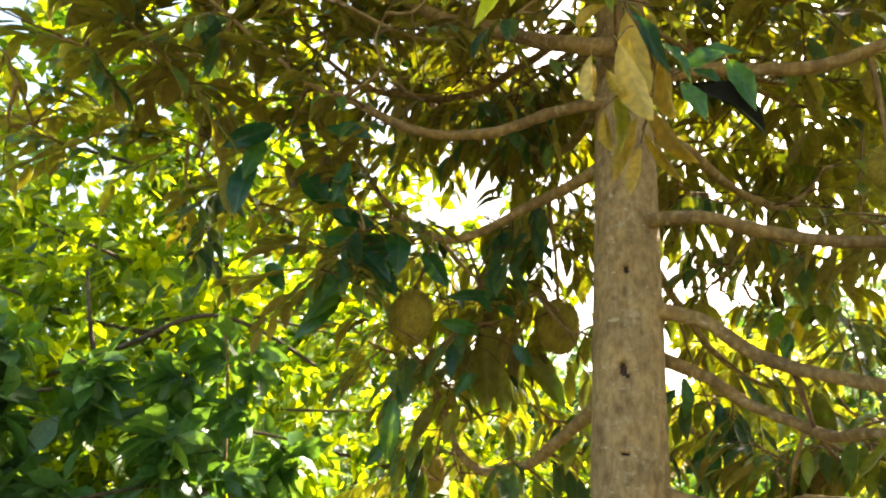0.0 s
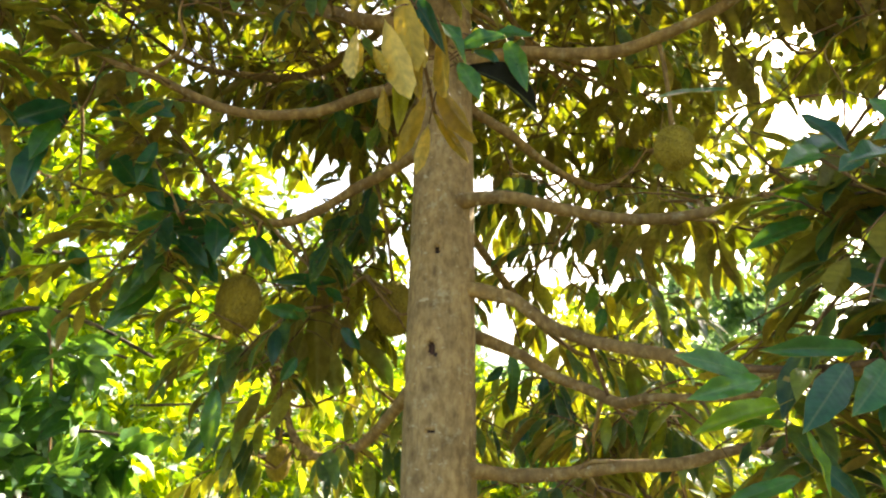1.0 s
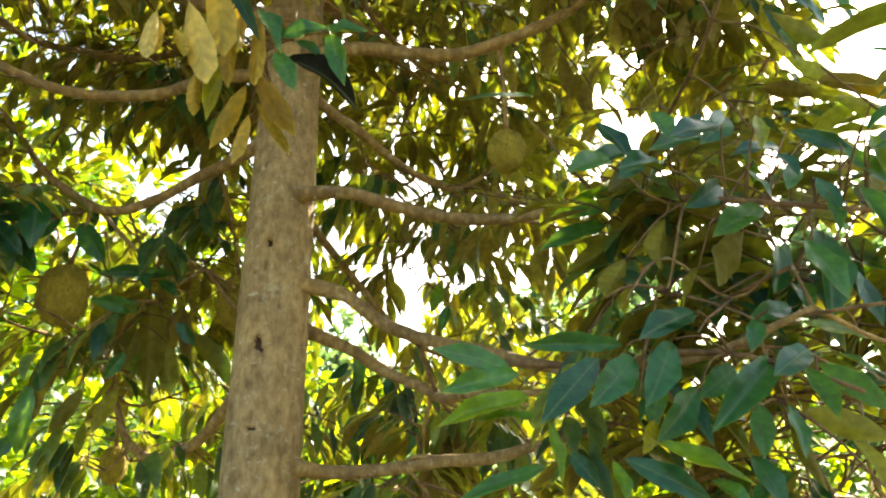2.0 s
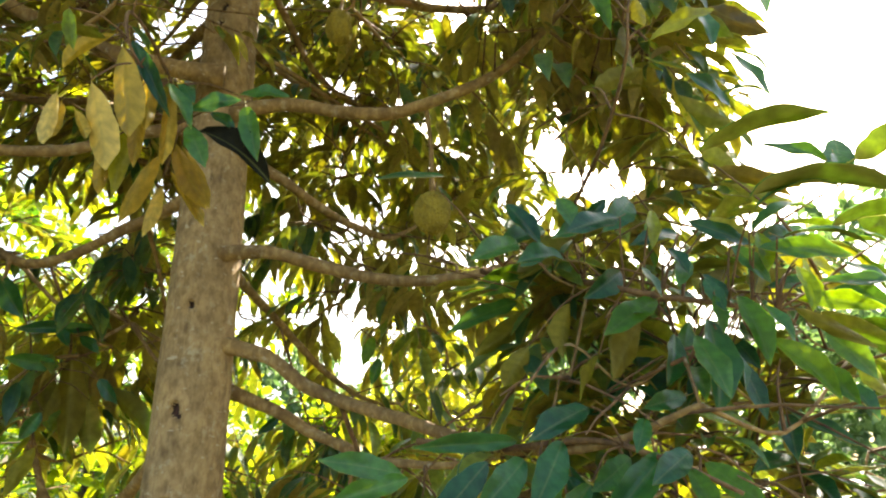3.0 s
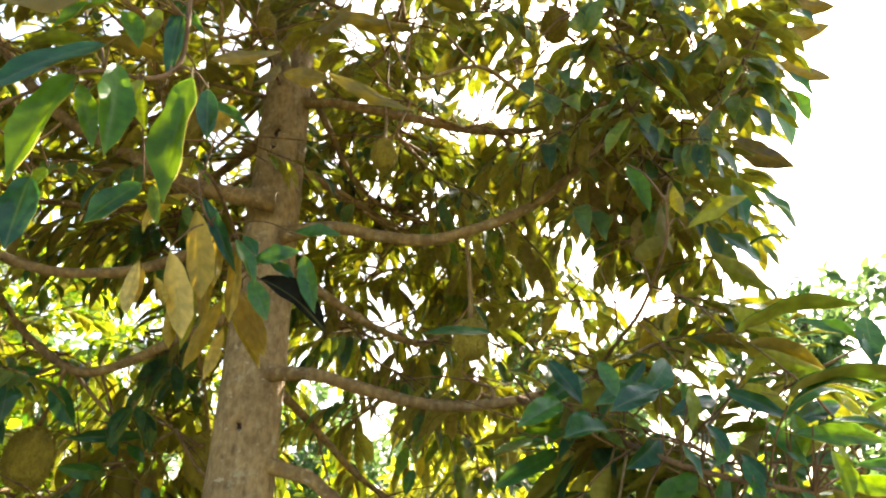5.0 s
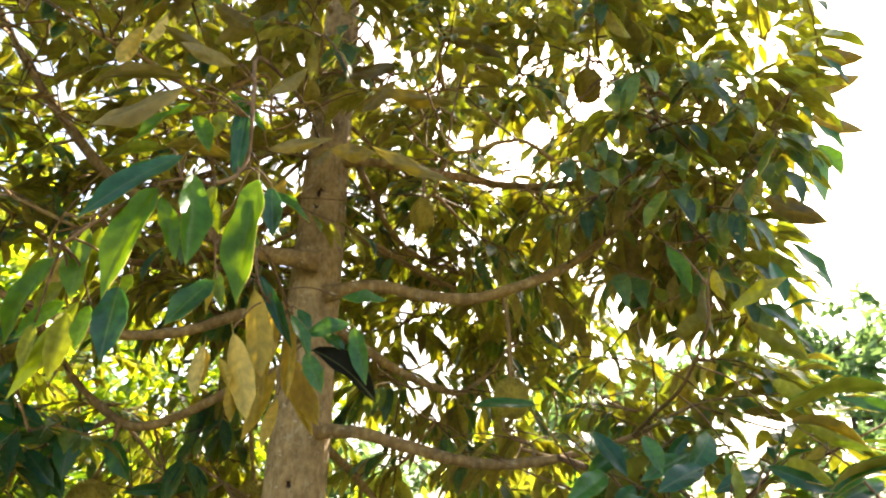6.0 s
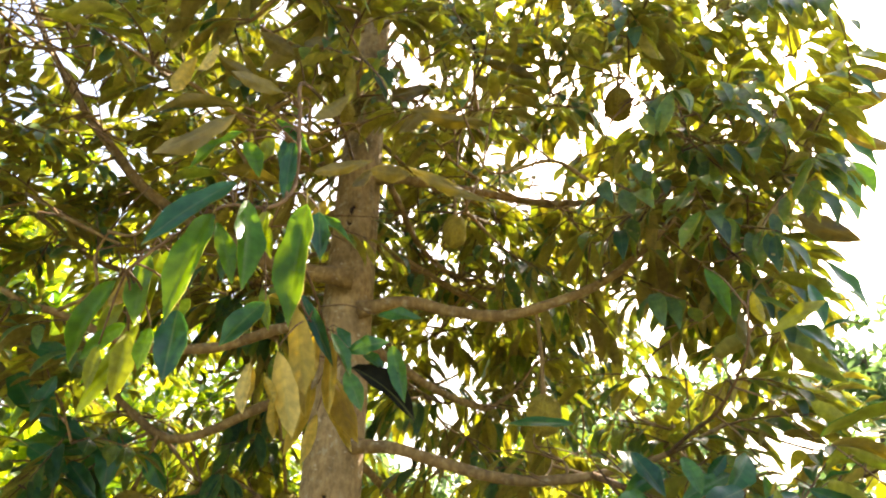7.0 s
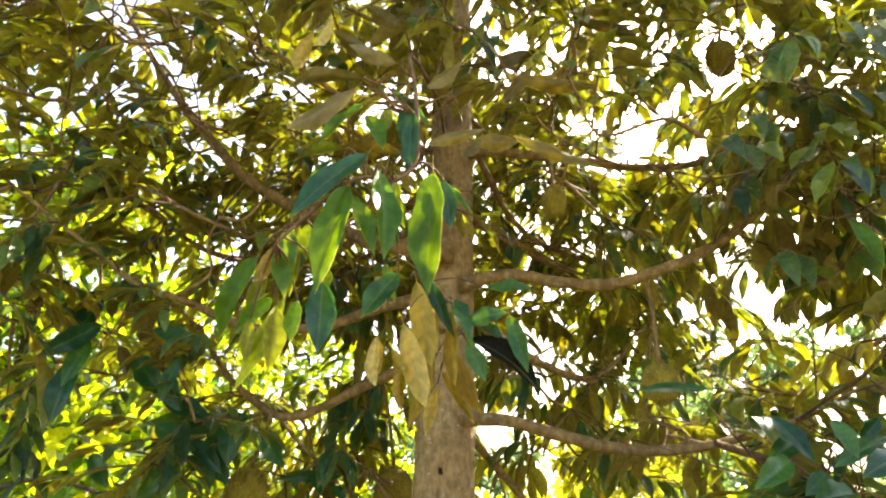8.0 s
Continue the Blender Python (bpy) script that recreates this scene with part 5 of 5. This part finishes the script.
def fruit(at, width, tall, hang, turn, first=None):
    """A fruit whose top is at the place given, on a stalk that goes up to hang."""
    ob = first or fruit_mesh.copy()
    if ob is not first:
        scene.collection.objects.link(ob)
    ob.parent = tree
    ob.matrix_basis = Matrix.LocRotScale(Vector(np.array(at) - ROOT), Euler((RNG.normal(0, 0.06), RNG.normal(0, 0.06), turn)), (width, width, tall / 1.2))
    tagged(ob, "olive-green spiny durian fruit")
    verts, faces = [], []
    path = smooth_path([np.array(hang) - ROOT, 0.55 * np.array(hang) + 0.45 * np.array(at) + (0.008, 0.004, 0) - ROOT, np.array(at) - ROOT + (0, 0, -0.01)], 5)
    tube(path, np.interp(np.linspace(0, 1, len(path)), [0, 0.8, 1], [0.008, 0.0065, 0.010]), 8, verts, faces, 0.1)
    stalk = mesh_object("stalk", verts, faces, [limb_bark], ob, "brown woody stalk")
    stalk.matrix_parent_inverse = ob.matrix_basis.inverted()


HANGS = [(0.02, 2.46, 2.26), (0.43, 2.37, 2.40), (0.08, 2.86, 1.70), (1.27, 1.80, 2.66), (1.02, 2.03, 3.26), (1.58, 1.62, 3.72), (0.57, 1.76, 3.52)]
for k, ((x, y, z, w, h), hang) in enumerate(zip(FRUIT, HANGS)):
    fruit((x, y, z), w, h, hang, 0.3 + 1.1 * k, None if k else fruit_mesh)

# trunk
sides = 150
levels = list(np.arange(-0.3, 1.2, 0.03)) + list(np.arange(1.2, 3.5, 0.006)) + list(np.arange(3.5, 6.51, 0.03))
verts, faces, index = [], [], []
#   x, z, half width, half height, depth of the holes that insects left
HOLES = [(0.617, 1.745, .011, .018, .020), (0.628, 1.728, .007, .010, .016), (0.631, 2.041, .008, .011, .016), (0.620, 1.514, .013, .006, .014), (0.625, 3.028, .008, .009, .016),
         (0.628, 3.085, .007, .017, .016), (0.640, 3.10, .009, .008, .014), (0.640, 2.802, .008, .010, .018), (0.60, 1.95, .004, .005, .008), (0.69, 2.25, .004, .005, .008)]


def hole_depth(x, z):
    deep = 0.0
    for hx, hz, w, h, d in HOLES:
        q = ((x - hx) / w) ** 2 + ((z - hz) / h) ** 2
        if q < 1.9:
            deep = max(deep, d * min(1.0, max(0.0, (1.7 - q) / 0.9)))
        elif q < 5:
            deep = min(deep, -0.0022 * (1 - abs(q - 3.2) / 1.8)) if deep <= 0 else deep
    return deep


inside = []
for z in levels:
    for j in range(sides):
        a = 2 * math.pi * j / sides
        r = trunk_radius(z)
        at = Vector((math.cos(a), math.sin(a), z * 3.0))
        r *= 1 + 0.035 * noise.noise(at * 1.3) + 0.016 * noise.noise(at * 4) + 0.008 * noise.noise(at * 13) + 0.006 * noise.noise(Vector((at.x * 26, at.y * 26, z * 22)))
        x, y = r * math.cos(a), r * math.sin(a)
        deep = hole_depth(AXIS[0] + x, z) if y < 0 and 1.2 < z < 3.4 else 0.0
        inside.append(deep > 0.005)
        verts.append((x * (1 - deep / r), y * (1 - deep / r), z))
for k in range(len(levels) - 1):
    for j in range(sides):
        a, b = k * sides + j, k * sides + (j + 1) % sides
        faces.append((a, b, b + sides, a + sides))
        index.append(1 if inside[a] and inside[b + sides] else 0)
mesh_object("trunk", verts, faces, [bark, hole_wood], tree, "grey-brown bark with small dark holes and pale lichen", index)

# ---- ground ----
n = 60
verts, faces = [], []
line = np.sign(np.linspace(-1, 1, n)) * np.abs(np.linspace(-1, 1, n)) ** 3 * 900
for x in line:
    for y in line:
        verts.append((x, y, 0.06 * noise.noise(Vector((x * 0.3, y * 0.3, 0))) + 0.25 * noise.noise(Vector((x * 0.02, y * 0.02, 0)))* min(1, math.hypot(x, y) / 20)))
for i in range(n - 1):
    for j in range(n - 1):
        a = i * n + j
        faces.append((a, a + n, a + n + 1, a + 1))
tagged(mesh_object("ground", verts, faces, [soil]), "guessed dry grass under the orchard trees, lightened to bounce light", "ground", kind="structure")


# ---- trees behind ----
def orchard_tree(base, height, spread, count, size, material, label, low=0.15, trunk=0.08, seed=1):
    rng = np.random.default_rng(seed)
    thing = tagged(new("orchard_tree"), label, "tree", "trees behind the durian tree")
    thing.location = base
    verts, faces = [], []
    stem = smooth_path([(0, 0, -0.35), (0.04, 0.03, height * 0.3), (-0.05, 0.02, height * 0.6), (0.02, 0, height * 0.93)], 5)
    tube(stem, np.linspace(trunk, 0.012, len(stem)), 10, verts, faces, 0.1)
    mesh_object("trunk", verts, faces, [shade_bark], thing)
    poses = []
    limbs = max(10, count // 420)
    for k in range(limbs):
        z = height * (low + (0.95 - low) * (k + rng.uniform(0, 1)) / limbs)
        az = k * 2.4 + rng.uniform(-0.4, 0.4)
        f = (z / height - low) / (1 - low)
        reach = spread * (0.55 + 0.75 * math.sin(math.pi * min(1, 0.18 + 0.8 * f))) * rng.uniform(0.7, 1.1) * 0.75
        d = np.array([math.cos(az), math.sin(az), 0])
        path = smooth_path([(0, 0, z), d * reach * 0.4 + UP * (z + 0.05 * reach), d * reach + UP * (z + reach * rng.uniform(-0.1, 0.35))], 5)
        verts, faces = [], []
        tube(path, np.linspace(trunk * 0.35, 0.006, len(path)), 6, verts, faces)
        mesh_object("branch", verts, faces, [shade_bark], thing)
        each = count // limbs
        clumps = max(4, each // 24)
        for c in range(clumps):
            at = path[int(len(path) * rng.uniform(0.25, 0.999))] + rng.normal(0, 1, 3) * np.array([0.17, 0.17, 0.14]) * spread
            for q in range(each // clumps):
                d2 = unit(rng.normal(0, 1, 3) + np.array([0, 0, -0.35]) + 0.4 * d)
                spot = at + unit(rng.normal(0, 1, 3)) * rng.uniform(0.2, 1.0) * 0.09 * spread
                poses.append(leaf_pose(spot, d2, UP + rng.normal(0, 0.7, 3), size * rng.uniform(0.7, 1.25)))
    leaf_mass("crown", poses, FLAT, [material], thing)
    return thing


left_tree = orchard_tree((-1.9, 4.4, 0), 4.2, 1.75, 11500, 0.145, bright_leaf, "young broadleaf tree with bright yellow-green backlit leaves", 0.12, 0.06, 3)
for points, radius in (([(-2.2, 3.4, 1.50), (-1.89, 3.1, 1.633), (-1.725, 3.1, 1.715), (-1.545, 3.1, 1.797), (-1.342, 3.1, 1.902), (-1.174, 3.1, 1.998), (-1.005, 3.1, 2.031), (-0.80, 3.15, 1.98), (-0.55, 3.25, 1.85)], 0.017),
                       ([(-1.531, 3.08, 1.798), (-1.582, 3.05, 1.982), (-1.645, 3.05, 2.196)], 0.012),
                       ([(-1.005, 3.1, 2.031), (-0.941, 3.1, 1.902), (-0.895, 3.1, 1.676), (-0.857, 3.1, 1.437), (-0.84, 3.12, 1.2)], 0.008)):
    verts, faces = [], []
    path = smooth_path(points, 5) - np.array([-1.9, 4.4, 0])
    tube(path, np.linspace(radius, radius * 0.5, len(path)), 9, verts, faces, 0.2, radius * 300)
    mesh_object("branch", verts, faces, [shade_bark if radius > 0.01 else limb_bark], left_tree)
orchard_tree((-1.75, 2.75, 0), 1.85, 0.85, 2300, 0.17, shade_leaf, "low dark-green leafy bush in the shade", 0.15, 0.03, 9)
orchard_tree((-0.95, 3.2, 0), 1.75, 0.80, 2000, 0.16, shade_leaf, "low dark-green leafy bush in the shade", 0.15, 0.03, 10)
orchard_tree((-4.2, 6.0, 0), 3.7, 2.2, 6000, 0.17, bright_leaf, "broadleaf tree with bright yellow-green leaves", 0.05, 0.08, 4)
orchard_tree((-0.6, 7.5, 0), 4.0, 2.2, 6000, 0.17, bright_leaf, "broadleaf tree with bright yellow-green leaves", 0.05, 0.08, 5)
orchard_tree((2.55, 5.8, 0), 2.75, 1.05, 4500, 0.12, golden_leaf, "slender sunlit shrub with golden-yellow leaves", 0.05, 0.04, 6)
orchard_tree((4.6, 5.6, 0), 1.9, 1.4, 5000, 0.14, bright_leaf, "low sunlit shrub with yellow-green leaves", 0.02, 0.05, 7)
orchard_tree((0.3, 8.6, 0), 1.9, 1.5, 3500, 0.16, bright_leaf, "low sunlit shrub with yellow-green leaves", 0.02, 0.05, 11)
orchard_tree((3.9, 8.8, 0), 3.5, 1.6, 4500, 0.16, bright_leaf, "broadleaf tree with bright yellow-green leaves", 0.02, 0.05, 12)
orchard_tree((5.4, 8.2, 0), 4.1, 1.7, 5000, 0.16, far_leaf, "broadleaf tree with green leaves, greyed for haze", 0.05, 0.06, 13)
orchard_tree((8.5, 6.2, 0), 3.3, 1.9, 4500, 0.18, far_leaf, "broadleaf tree with green leaves, greyed for haze", 0.05, 0.06, 14)
orchard_tree((1.9, 4.3, 0), 1.35, 0.7, 1500, 0.13, shade_leaf, "low dark-green leafy bush in the shade", 0.1, 0.03, 15)
orchard_tree((2.0, 6.6, 0), 2.1, 0.9, 3000, 0.14, bright_leaf, "low sunlit shrub with yellow-green leaves", 0.02, 0.04, 16)
orchard_tree((1.2, 5.2, 0), 1.5, 1.0, 3000, 0.13, bright_leaf, "low sunlit shrub with yellow-green leaves", 0.02, 0.04, 8)
for k, (x, y, h, r) in enumerate(((-9, 12, 5.2, 3.3), (-4, 14, 4.8, 3.2), (2, 17, 4.2, 3.0), (7.8, 15.5, 6.0, 2.9), (11.5, 10.5, 6.3, 2.8), (14, 7, 4.6, 2.6), (-12, 5, 5.0, 3.2), (10, 20, 4.5, 3))):
    orchard_tree((x, y, 0), h, r, 5200, 0.30, far_leaf, "distant leafy tree in hazy sunlight", 0.03, 0.14, 20 + k)
